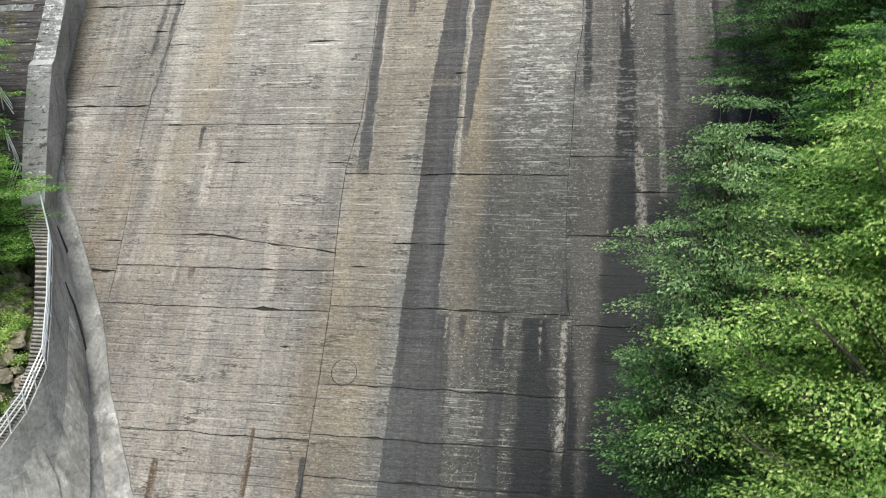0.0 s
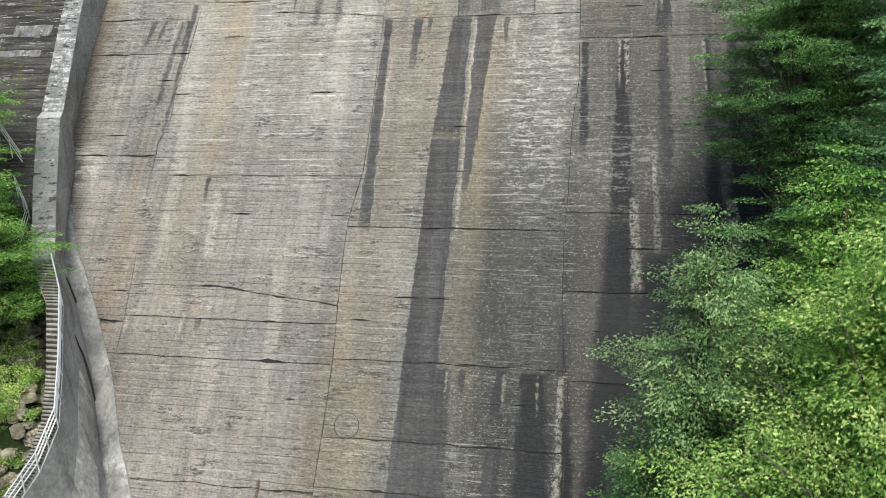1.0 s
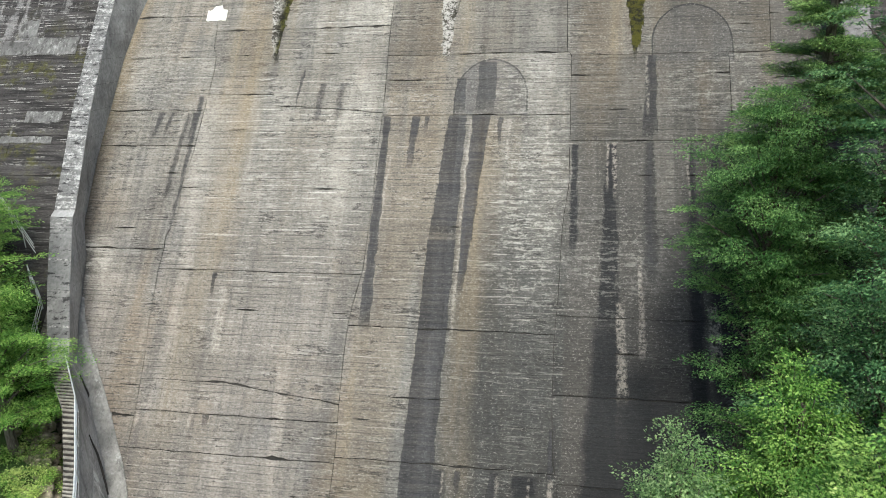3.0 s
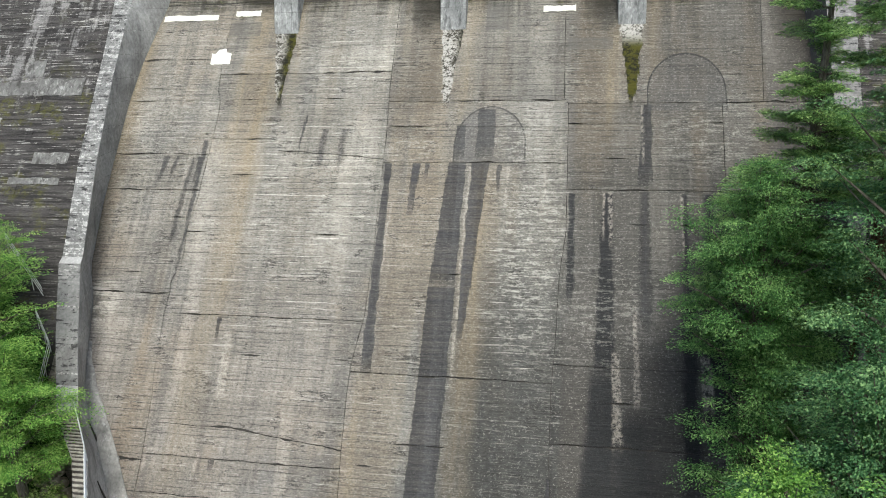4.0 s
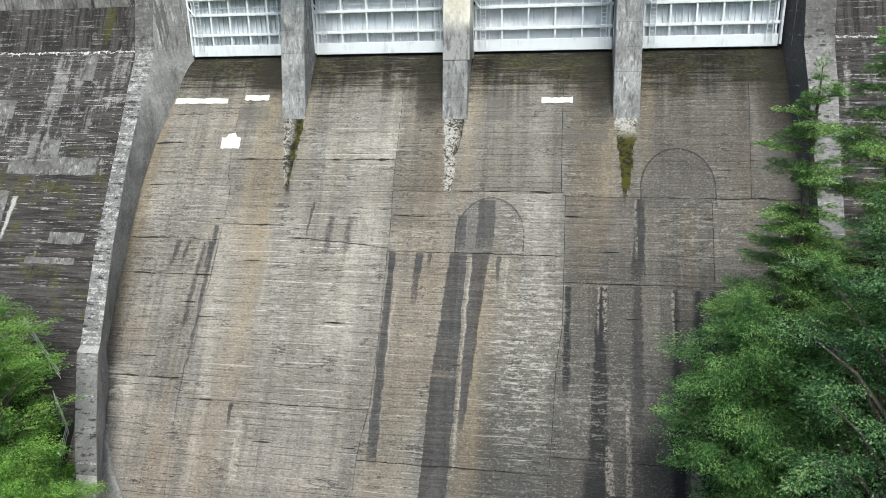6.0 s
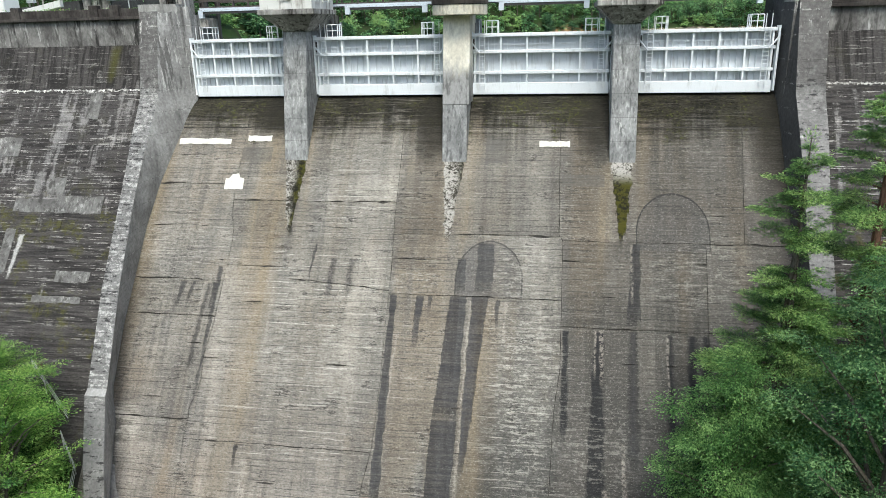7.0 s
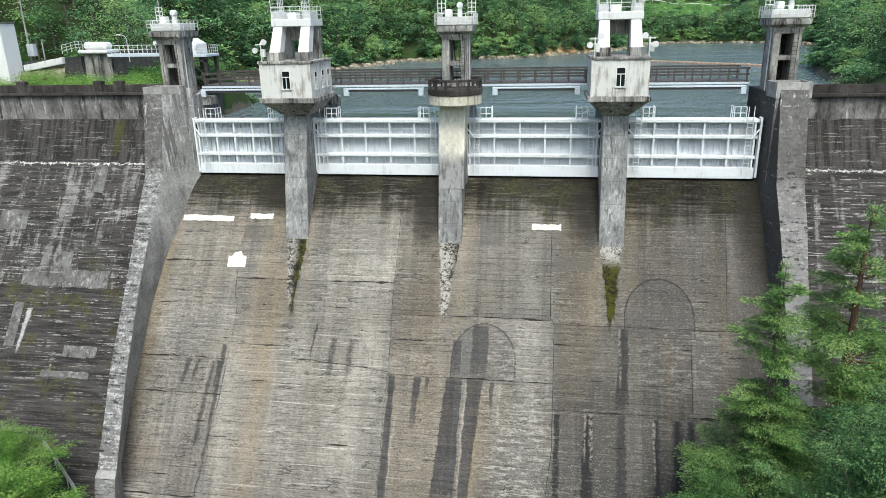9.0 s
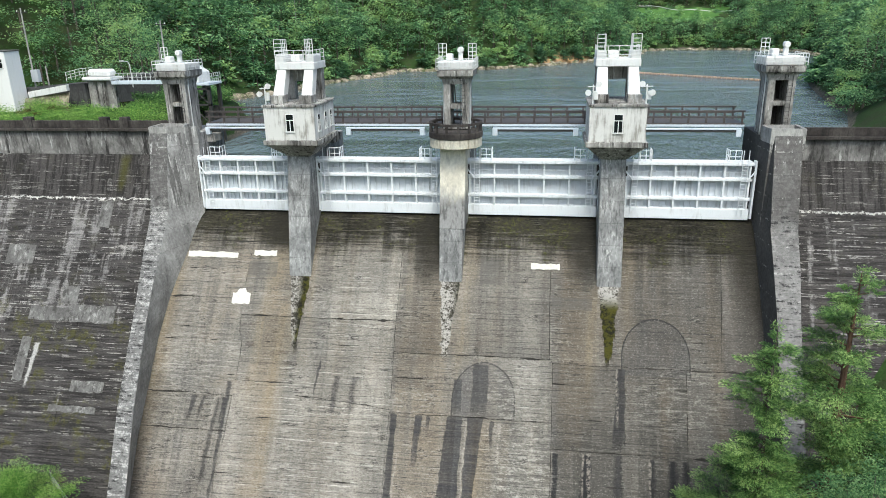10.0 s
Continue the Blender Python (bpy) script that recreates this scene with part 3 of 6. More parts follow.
def cream_head():
    """Cream paint that wears off into streaked grey concrete lower down."""
    g = Graph("worn_cream_paint", 0.8)
    fine, runs, cloud = g.noise(5, 5, 3, 5, 0.62), g.noise(2.2, 2.2, 0.2, 5, 0.7, 8), g.noise(0.7, 0.7, 0.5, 4, 0.6, 3)
    paint = g.mix(cloud.ramp(0.35, 0.65), (0.56, 0.52, 0.43), (0.68, 0.645, 0.55))
    paint = g.mix(runs.ramp(0.56, 0.70) * 0.45, paint, (0.30, 0.265, 0.205))
    stone = g.mix(runs.ramp(0.46, 0.62), (0.27, 0.265, 0.258), (0.11, 0.107, 0.104))
    worn = (g.z + (runs - 0.5) * 3.2 + (cloud - 0.5) * 2.0).ramp(47.4, 45.6)
    col = g.mix(worn, paint, stone)
    return g.done(g.mix(1.0, col, g.grey(fine.line(0.32, 0.68, 0.84, 1.16)), "MULTIPLY"), None, fine, 0.02, 0.4)


CREAM = cream_head()
PALE = plain_concrete("cream_painted_concrete", (0.50, 0.465, 0.38), (0.60, 0.57, 0.48), (0.22, 0.19, 0.14), 0.7, 0.0, 0.4)
DARKC = plain_concrete("blackened_and_shaded_concrete", (0.036, 0.031, 0.029), (0.085, 0.076, 0.070), (0.02, 0.02, 0.018), 0.6)
STEP = plain_concrete("stair_concrete", (0.20, 0.185, 0.16), (0.30, 0.28, 0.245), (0.09, 0.08, 0.065), 0.5)
WHITE = painted("weathered_white_paint", (0.64, 0.63, 0.60), (0.22, 0.20, 0.17), 0.85, 0.75, 0.0, 0.46)
WHITER = painted("white_paint", (0.70, 0.70, 0.685), (0.34, 0.325, 0.29), 0.6, 0.65)
GATE = painted("pale_grey_gate_paint", (0.57, 0.60, 0.63), (0.30, 0.30, 0.29), 0.6, 0.5)
GATE_RIB = painted("white_gate_paint", (0.74, 0.76, 0.78), (0.40, 0.40, 0.38), 0.5, 0.5)
RAIL = painted("galvanised_rail", (0.55, 0.56, 0.56), (0.45, 0.44, 0.42), 0.4, 0.4, 0.2)
BROWN = painted("brown_bridge_paint", (0.060, 0.050, 0.046), (0.12, 0.105, 0.096), 0.6, 0.55)
BEAM = painted("pale_blue_grey_steel", (0.55, 0.60, 0.66), (0.35, 0.35, 0.36), 0.4, 0.45)
STEEL = painted("dark_steel", (0.045, 0.043, 0.042), (0.10, 0.07, 0.05), 0.5, 0.5, 0.3)
ORANGE = painted("orange_float", (0.40, 0.27, 0.18), (0.5, 0.44, 0.38), 0.6, 0.5)
BRIGHT = painted("clean_white_render", (0.78, 0.78, 0.77), (0.6, 0.59, 0.56), 0.4, 0.7)
GLASS = glass_dark()
LEAF_A = foliage("broad_leaves", (0.04, 0.105, 0.03), (0.13, 0.27, 0.074), (0.275, 0.44, 0.145), 0.42)
LEAF_B = foliage("bright_leaves", (0.08, 0.195, 0.036), (0.23, 0.43, 0.086), (0.44, 0.62, 0.17), 0.45)
LEAF_Y = foliage("yellow_green_sprays", (0.160, 0.310, 0.065), (0.420, 0.610, 0.150), (0.720, 0.800, 0.310), 0.5)
LEAF_C = foliage("feathery_leaves", (0.038, 0.105, 0.04), (0.12, 0.25, 0.092), (0.275, 0.425, 0.175), 0.42)
LEAF_P = foliage("pine_needles", (0.065, 0.14, 0.042), (0.205, 0.36, 0.11), (0.39, 0.54, 0.19), 0.42)
LEAF_F = foliage("far_leaves", (0.060, 0.145, 0.072), (0.170, 0.350, 0.155), (0.340, 0.545, 0.240), 0.40, 0.75)
LEAF_R = foliage("rust_red_leaves", (0.060, 0.030, 0.018), (0.135, 0.062, 0.034), (0.200, 0.120, 0.050), 0.4)
LEAF_S = foliage("sage_leaves", (0.09, 0.17, 0.06), (0.24, 0.375, 0.145), (0.44, 0.57, 0.265), 0.45)
BARK = bark("grey_bark", (0.06, 0.05, 0.04), (0.16, 0.14, 0.115))
RED_BARK = bark("red_pine_bark", (0.07, 0.040, 0.028), (0.15, 0.090, 0.062))
GROUND, MEADOW, ROCK, WATER = ground_cover(), meadow(), rock_face(), lake_water()
ASPHALT = plain_concrete("asphalt", (0.05, 0.05, 0.05), (0.08, 0.08, 0.078), (0.03, 0.03, 0.03), 0.4)

# ---- building helpers ----
RND = random.Random(7)


class Geo:
    """Vertices and faces of one mesh."""

    def __init__(self):
        self.v, self.f = [], []

    def add(self, verts, faces):
        n = len(self.v)
        self.v += [tuple(p) for p in verts]
        self.f += [tuple(n + i for i in face) for face in faces]
        return self

    def box(self, x0, x1, y0, y1, z0, z1):
        return self.add([(x, y, z) for z in (z0, z1) for x, y in ((x0, y0), (x1, y0), (x1, y1), (x0, y1))],
                        [(3, 2, 1, 0), (4, 5, 6, 7), (0, 1, 5, 4), (1, 2, 6, 5), (2, 3, 7, 6), (3, 0, 4, 7)])

    def loft(self, rings, closed=True, caps=True):
        """Skin over rings of equal length."""
        m, verts, faces = len(rings[0]), [p for r in rings for p in r], []
        for a in range(len(rings) - 1):
            for k in range(m if closed else m - 1):
                b = (k + 1) % m
                faces.append((a * m + k, a * m + b, (a + 1) * m + b, (a + 1) * m + k))
        if caps and closed:
            faces += [tuple(reversed(range(m))), tuple(range((len(rings) - 1) * m, len(rings) * m))]
        return self.add(verts, faces)

    def prism(self, outline, z0, z1):
        """An outline in x and y, raised from z0 to z1."""
        return self.loft([[(x, y, z) for x, y in outline] for z in (z0, z1)])

    def tube(self, points, radius, sides=6):
        pts = [Vector(p) for p in points]
        rs = radius if isinstance(radius, (list, tuple)) else [radius] * len(pts)
        rings = []
        for i, p in enumerate(pts):
            d = (pts[min(i + 1, len(pts) - 1)] - pts[max(i - 1, 0)]).normalized()
            a = d.cross(Vector((0.3, 0.1, 1)) if abs(d.z) < 0.9 else Vector((1, 0.2, 0))).normalized()
            b = d.cross(a)
            rings.append([p + (a * math.cos(t) + b * math.sin(t)) * rs[i] for t in (2 * math.pi * k / sides for k in range(sides))])
        return self.loft(rings)

    def disc(self, x, y, r, z0, z1, n=28, r1=None):
        r1 = r if r1 is None else r1
        ring = lambda q, z: [(x + q * math.cos(2 * math.pi * k / n), y + q * math.sin(2 * math.pi * k / n), z) for k in range(n)]
        return self.loft([ring(r, z0), ring(r1, z1)])

    def mesh(self, name, bevel=0.0):
        me = bpy.data.meshes.new(name)
        me.from_pydata(self.v, [], self.f)
        bm = bmesh.new()
        bm.from_mesh(me)
        bmesh.ops.recalc_face_normals(bm, faces=bm.faces)
        if bevel:
            edges = [e for e in bm.edges if len(e.link_faces) == 2 and e.calc_face_angle(0) > 0.5]
            bmesh.ops.bevel(bm, geom=edges, offset=bevel, segments=1, affect="EDGES", clamp_overlap=True)
        bm.to_mesh(me)
        bm.free()
        return me


def part(name, geo, material, parent, label="", bevel=0.0, smooth=False):
    me = geo if isinstance(geo, bpy.types.Mesh) else geo.mesh(name, bevel)
    if not me.materials:
        me.materials.append(material)
    if smooth:
        me.shade_smooth()
    ob = new(name, me)
    ob.parent = parent
    if parent is not None:
        ob.matrix_parent_inverse = world_of(parent).inverted()
    return tagged(ob, label)


def world_of(ob):
    m = ob.matrix_basis.copy()
    while ob.parent is not None:
        m = ob.parent.matrix_basis @ ob.matrix_parent_inverse @ m
        ob = ob.parent
    return m


def thing(name, at, label, category, group="", kind=""):
    ob = new(name)
    ob.location = at
    ob.empty_display_size = 0.3
    return tagged(ob, label, category, group, kind)


def lerp(a, b, t):
    return tuple(p + (q - p) * t for p, q in zip(a, b))


def along(points, t):
    """The point at t, counted in points, of a polyline."""
    k = min(int(t), len(points) - 2)
    return lerp(points[k], points[k + 1], t - k)


# ---- water, ground and far banks ----
LAKE = 46.2
SHORE = [(-29, 6), (-36, 22), (-57, 71), (-51, 84), (-46, 113), (-37, 136), (-39, 150), (-29, 149), (-11, 154), (4, 164), (15, 181), (22, 184), (40, 222),
         (48, 255), (62, 262), (84, 256), (104, 236), (96, 170), (76, 130), (63, 103), (57, 78), (54, 63), (52, 52), (44, 30), (34, 6)]
SX, SY = (np.array(c, float) for c in zip(*SHORE))


def shore_distance(x, y):
    """Metres to the lake's edge, minus on the water."""
    px, py = np.asarray(x, float)[..., None], np.asarray(y, float)[..., None]
    ax, ay, bx, by = SX, SY, np.roll(SX, -1), np.roll(SY, -1)
    dx, dy = bx - ax, by - ay
    t = np.clip(((px - ax) * dx + (py - ay) * dy) / (dx * dx + dy * dy), 0, 1)
    d = np.sqrt((px - ax - t * dx) ** 2 + (py - ay - t * dy) ** 2).min(-1)
    cross = ((ay > py) != (by > py)) & (px < dx * (py - ay) / np.where(dy == 0, 1e-9, dy) + ax)
    return np.where(cross.sum(-1) % 2 == 1, -d, d)


def land(x, y):
    """Height of the ground."""
    x, y = np.asarray(x, float), np.asarray(y, float)
    wob = 1.2 * np.sin(x * 0.11 + 1.3) * np.sin(y * 0.09) + 0.5 * np.sin(x * 0.31) * np.sin(y * 0.37 + 2)
    d = shore_distance(x, y)
    steep = np.where((y > 215) & (x > 42), 0.42, 0.78)
    up = LAKE - 0.5 + np.where(d > 0, 1.2 * np.minimum(d, 2) + steep * np.maximum(d - 2, 0) * (90 / (90 + np.maximum(d - 60, 0))), 0.9 * np.maximum(d, -12)) + wob * np.clip(d / 12, 0, 1)
    # flat left of the dam, with the access road
    flat = np.clip((-x - 31) / 6, 0, 1) * np.clip((46 - y) / 9, 0, 1) * np.clip((78 + x) / 8, 0, 1)
    up = np.where((y > 3), up * (1 - flat) + (50.4 + 0.02 * (y - 8)) * flat, up)
    # valley below the dam
    edge_l = np.interp(y, [-60, -36, -30, -24, -18, 0], [-17, -20.5, -20.8, -25.2, -28.0, -28.8])
    base = np.interp(y, [-90, -60, -45, -36, -30, -24, -18, -12, 0], [-3, -3, 0, 4.6, 9.6, 13.6, 17.5, 19.5, 24])
    left = base + np.where(y < -20, 0.55, 0.35) * np.clip(edge_l - x, 0, 24) + 0.9 * np.maximum(edge_l - x - 24, 0) - 3.0 * np.maximum(x - edge_l, 0)
    edge_r = np.interp(y, [-90, -60, -45, -30, -18, 0], [14.5, 15.5, 17, 22, 28, 29])
    base_r = np.interp(y, [-90, -60, -45, -30, -18, 0], [-1, 3, 6, 13, 21, 34])
    right = base_r + 0.7 * np.maximum(x - edge_r, 0) - 2.5 * np.maximum(edge_r - x, 0)
    down = np.maximum(np.maximum(left, right), -4.0) + wob * 0.5 * np.clip(np.minimum(np.abs(x - edge_l), np.abs(x - edge_r)) / 6, 0, 1)
    down = np.minimum(down, 95)
    t = np.clip((y - 0) / 4.0, 0, 1)
    return down * (1 - t) + np.minimum(up, 135) * t


def build_ground():
    xs = np.unique(np.concatenate([np.linspace(-900, -150, 16), np.arange(-150, -70, 4), np.arange(-70, 70, 1.6), np.arange(70, 170, 4), np.linspace(170, 900, 16)]))
    ys = np.unique(np.concatenate([np.linspace(-700, -110, 12), np.arange(-110, 20, 1.6), np.arange(20, 330, 4), np.linspace(330, 1200, 16)]))
    gx, gy = np.meshgrid(xs, ys)
    gz = land(gx, gy)
    w = len(xs)
    verts = np.stack([gx, gy, gz], -1).reshape(-1, 3)
    faces = [(j * w + i, j * w + i + 1, (j + 1) * w + i + 1, (j + 1) * w + i) for j in range(len(ys) - 1) for i in range(w - 1)]
    me = bpy.data.meshes.new("ground")
    me.from_pydata(verts.tolist(), [], faces)
    me.materials.append(GROUND)
    me.shade_smooth()
    tagged(new("ground", me), "wooded valley ground of soil and undergrowth", "ground", kind="structure")


build_ground()
lake = Geo().loft([[(-150, 5.0, LAKE), (150, 5.0, LAKE)], [(-150, 320, LAKE), (150, 320, LAKE)]], closed=False)
tagged(part("water", lake, WATER, None), "dark green rippled reservoir water behind the dam", "water", kind="structure")

# ---- spillway ----
# how the upright joints wander: heights, then places
WANDER = [((0,), (-27.2,)),
          ((2, 12.1, 15.4, 16.6, 18.3, 20.1, 21.3, 22.0, 22.7, 23.7, 25.2, 27.4, 31.3, 33.1, 34.3, 34.7, 37.5, 43), (-18.7, -18.7, -18.9, -19.1, -19.2, -19.3, -19.2, -19.3, -18.9, -18.73, -18.9, -18.55, -18.35, -18.25, -18.4, -18.7, -18.9, -18.7)),
          ((2, 7.3, 10.6, 13.7, 15.8, 17.6, 20.4, 24, 30, 31.2, 34.8), (-4.97, -4.78, -4.72, -4.89, -4.95, -4.92, -4.35, -4.27, -4.33, -4.29, -4.45)),
          ((3, 7.4, 10.5, 10.7, 13.5, 16.7, 19.3, 23, 25.6, 33.75, 33.85, 37.1), (8.54, 8.8, 8.88, 8.63, 8.45, 8.46, 8.66, 8.81, 9.2, 9.2, 8.9, 8.82)),
          ((28, 33.58, 33.62, 39, 43), (19.8, 19.9, 22.66, 22.94, 23.1)),
          ((0,), (27.2,))]
MAJOR = [[-3.0, 4.4, 11.9, 21.2, 27.8, 30.25, 37.2, 41.6], [-3.0, 4.6, 10.3, 12.25, 13.6, 20.05, 30.6, 36.0, 41.6], [-3.0, 3.2, 4.88, 7.05, 10.6, 17.25, 29.75, 33.85, 41.6],
         [-3.0, 5.0, 10.15, 14.25, 18.2, 28.1, 33.6, 41.6], [-3.0, 10.1, 18.3, 28.1, 33.6, 41.6]]
# joints that step or lean: column and height, then places and heights
STEPPED = {(1, 30.6): ((-18.4, -12.95, -12.8, -7.0, -4.3), (31.35, 31.25, 30.5, 30.2, 29.95)), (1, 13.6): ((-18.9, -12.8, -4.8), (13.85, 13.9, 13.15))}
CREST = [(-2.23, 41.0), (-1.5, 42.0), (-0.85, 42.8), (-0.2, 43.5), (0.4, 43.95), (1.1, 44.12), (2.6, 44.0)]


def face_y(z):
    return -14.2 + 0.75 * (z - 25)


def build_spillway():
    top = thing("spillway", (0, -20, 0), "weathered concrete overflow face of a dam with dark run-off stains", "dam spillway")
    prof = [(face_y(-6) + 0.05, -6.08)] + [(face_y(z) + 0.05, z - 0.06) for z in (0, 10, 20, 30)] + [(y + 0.03, z - 0.03) for y, z in CREST] + [(9, 40), (9, -6)]
    part("body", Geo().loft([[(x, y, z) for y, z in prof] for x in (-27.6, 27.6)]), JOINT_AND_SHADE, top, "dark dirt-filled joints")
    n = Vector((0, -0.8, 0.6))
    rng = np.random.default_rng(12)
    reach = [(min(WANDER[c][1]), max(WANDER[c + 1][1])) for c in range(5)]
    skins = [[spill_concrete(a, b, -5, 21), spill_concrete(a, b, 18, 46)] for a, b in reach]

    def joint_x(c, z):
        return float(np.interp(z, *WANDER[c]))

    def lift_joint(c, z, major):
        """Height and half opening of a worn level joint, along x."""
        xs = np.arange(reach[c][0] - 0.5, reach[c][1] + 0.6, 0.22)
        base = np.interp(xs, *STEPPED[c, z]) if (c, z) in STEPPED else np.full(len(xs), z)
        wob = np.convolve(rng.normal(0, 1, len(xs) + 8), np.ones(5) / 5, "valid")[:len(xs)]
        gap = np.full(len(xs), 0.014 if major else 0.002) + np.abs(rng.normal(0, 0.006 if major else 0.0015, len(xs)))
        for _ in range(rng.integers(3, 7) if major else rng.integers(0, 3)):
            k, n = rng.integers(0, len(xs)), rng.integers(2, 9)
            gap[k:k + n] += rng.uniform(0.015, 0.055) * np.sin(np.linspace(0.3, 2.84, n))[:len(gap[k:k + n])]
        return xs, base + wob * (0.045 if major else 0.02), gap

    for c, majors in enumerate(MAJOR):
        lines = []
        for lo, hi in zip(majors, majors[1:]):
            k = max(1, round((hi - lo) / 1.85))
            lines += [lift_joint(c, lo, True)] + [lift_joint(c, lo + (hi - lo) * (i + rng.uniform(-0.3, 0.3)) / k, False) for i in range(1, k)]
        lines.append(lift_joint(c, majors[-1], True))
        for (xs, zl, gl), (_, zh, gh) in zip(lines, lines[1:]):
            low_z, high_z = zl + gl, np.maximum(zh - gh, zl + gl + 0.05)
            ring = []
            at = lambda row, x: float(np.interp(x, xs, row))
            za, zb = float(zl.mean()), float(zh.mean())
            ends = [[joint_x(k, z) + e for k, e in ((c, 0.014), (c + 1, -0.014))] for z in (za + 0.04, zb - 0.04)]
            for (xa, xb), row in ((ends[0], low_z), (reversed(ends[1]), high_z)):
                inner = [x for x in xs if min(xa, xb) + 0.05 < x < max(xa, xb) - 0.05]
                for x in [xa] + (inner if xa < xb else inner[::-1]) + [xb]:
                    ring.append((x, at(row, x)))
                k = c + 1 if xa < xb else c
                z0, z1 = ring[-1][1], (at(high_z, ends[1][1]) if xa < xb else at(low_z, ends[0][0]))
                for t in (0.2, 0.4, 0.6, 0.8):
                    z = z0 + (z1 - z0) * t
                    ring.append((joint_x(k, z) + (-1 if xa < xb else 1) * (0.012 + abs(rng.normal(0, 0.014))), z))
            proud = rng.uniform(-0.010, 0.010)
            lid = [Vector((x, face_y(z), z)) + n * (0.02 + proud) for x, z in ring]
            low = [p - n * 0.10 for p in lid]
            me = bpy.data.meshes.new("concrete_panel")
            m = len(ring)
            me.from_pydata([tuple(p) for p in low + lid], [], [tuple(range(m, 2 * m))] + [(a, (a + 1) % m, m + (a + 1) % m, m + a) for a in range(m)])
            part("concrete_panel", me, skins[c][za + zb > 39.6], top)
    # rounded crest, block by block
    for c in range(5):
        rings = [[(x, y + dy, z + dz) for x in (joint_x(c, 42) + 0.012, joint_x(c + 1, 42) - 0.012)] for y, z in [(face_y(41.63), 41.63)] + CREST[1:] for dy, dz in ((-0.016, 0.012),)]
        part("crest_block", Geo().loft(rings, closed=False), skins[c][1], top)
    # fresh mortar strips and a patch
    for x0, x1, z, h in ((-25.0, -20.05, 40.5, 0.42), (-18.5, -16.3, 40.72, 0.42), (7.1, 9.6, 40.35, 0.42), (-19.9, -18.2, 37.2, 0.85)):
        ring = []
        for s in range(10):
            ring.append((x0 + (x1 - x0) * s / 9, z - h / 2 + RND.uniform(-0.05, 0.05)))
        for s in range(10):
            ring.append((x1 - (x1 - x0) * s / 9, z + h / 2 + RND.uniform(-0.05, 0.05) + (0.3 if h > 0.6 and 2 < s < 7 else 0)))
        lid = [Vector((x, face_y(q), q)) + n * 0.055 for x, q in ring]
        m = len(ring)
        me = bpy.data.meshes.new("mortar_patch")
        me.from_pydata([tuple(p - n * 0.08) for p in lid] + [tuple(p) for p in lid], [], [tuple(range(m, 2 * m))] + [(a, (a + 1) % m, m + (a + 1) % m, m + a) for a in range(m)])
        part("mortar_patch", me, MORTAR, top, "fresh white mortar patch")
    # round plugs of old outlets
    for x, z, lab in ((-3.4, 7.6, "broken round concrete plug"), (5.0, 7.7, "round concrete plug"), (4.9, 14.6, "faint round concrete plug"), (-2.95, 21.0, "pale round mortar plug")):
        u, v = Vector((1, 0, 0)), Vector((0, 0.6, 0.8))
        c = Vector((x, face_y(z), z)) + n * 0.02
        g = Geo()
        for r0, r1, h0, h1 in ((0.70, 0.66, 0.0, 0.055),):
            ring = lambda r, h: [c + (u * math.cos(a) + v * math.sin(a)) * r + n * h for a in (2 * math.pi * k / 24 for k in range(24))]
            g.loft([ring(r0, -0.05), ring(r0, h0 + 0.02), ring(r1, h1)])
        part("outlet_plug", g, PLUG, top, lab)
        if lab.startswith(("pale", "faint")):
            continue
        groove = [[c + (u * math.cos(a) + v * math.sin(a)) * r + n * h for a in (2 * math.pi * k / 24 for k in range(24))] for r, h in ((0.70, 0.01), (0.70, 0.028), (0.735, 0.028), (0.735, 0.01))]
        part("joint_ring", Geo().loft(groove, caps=False), DARKC, top, "dark joint round a plug")


build_spillway()

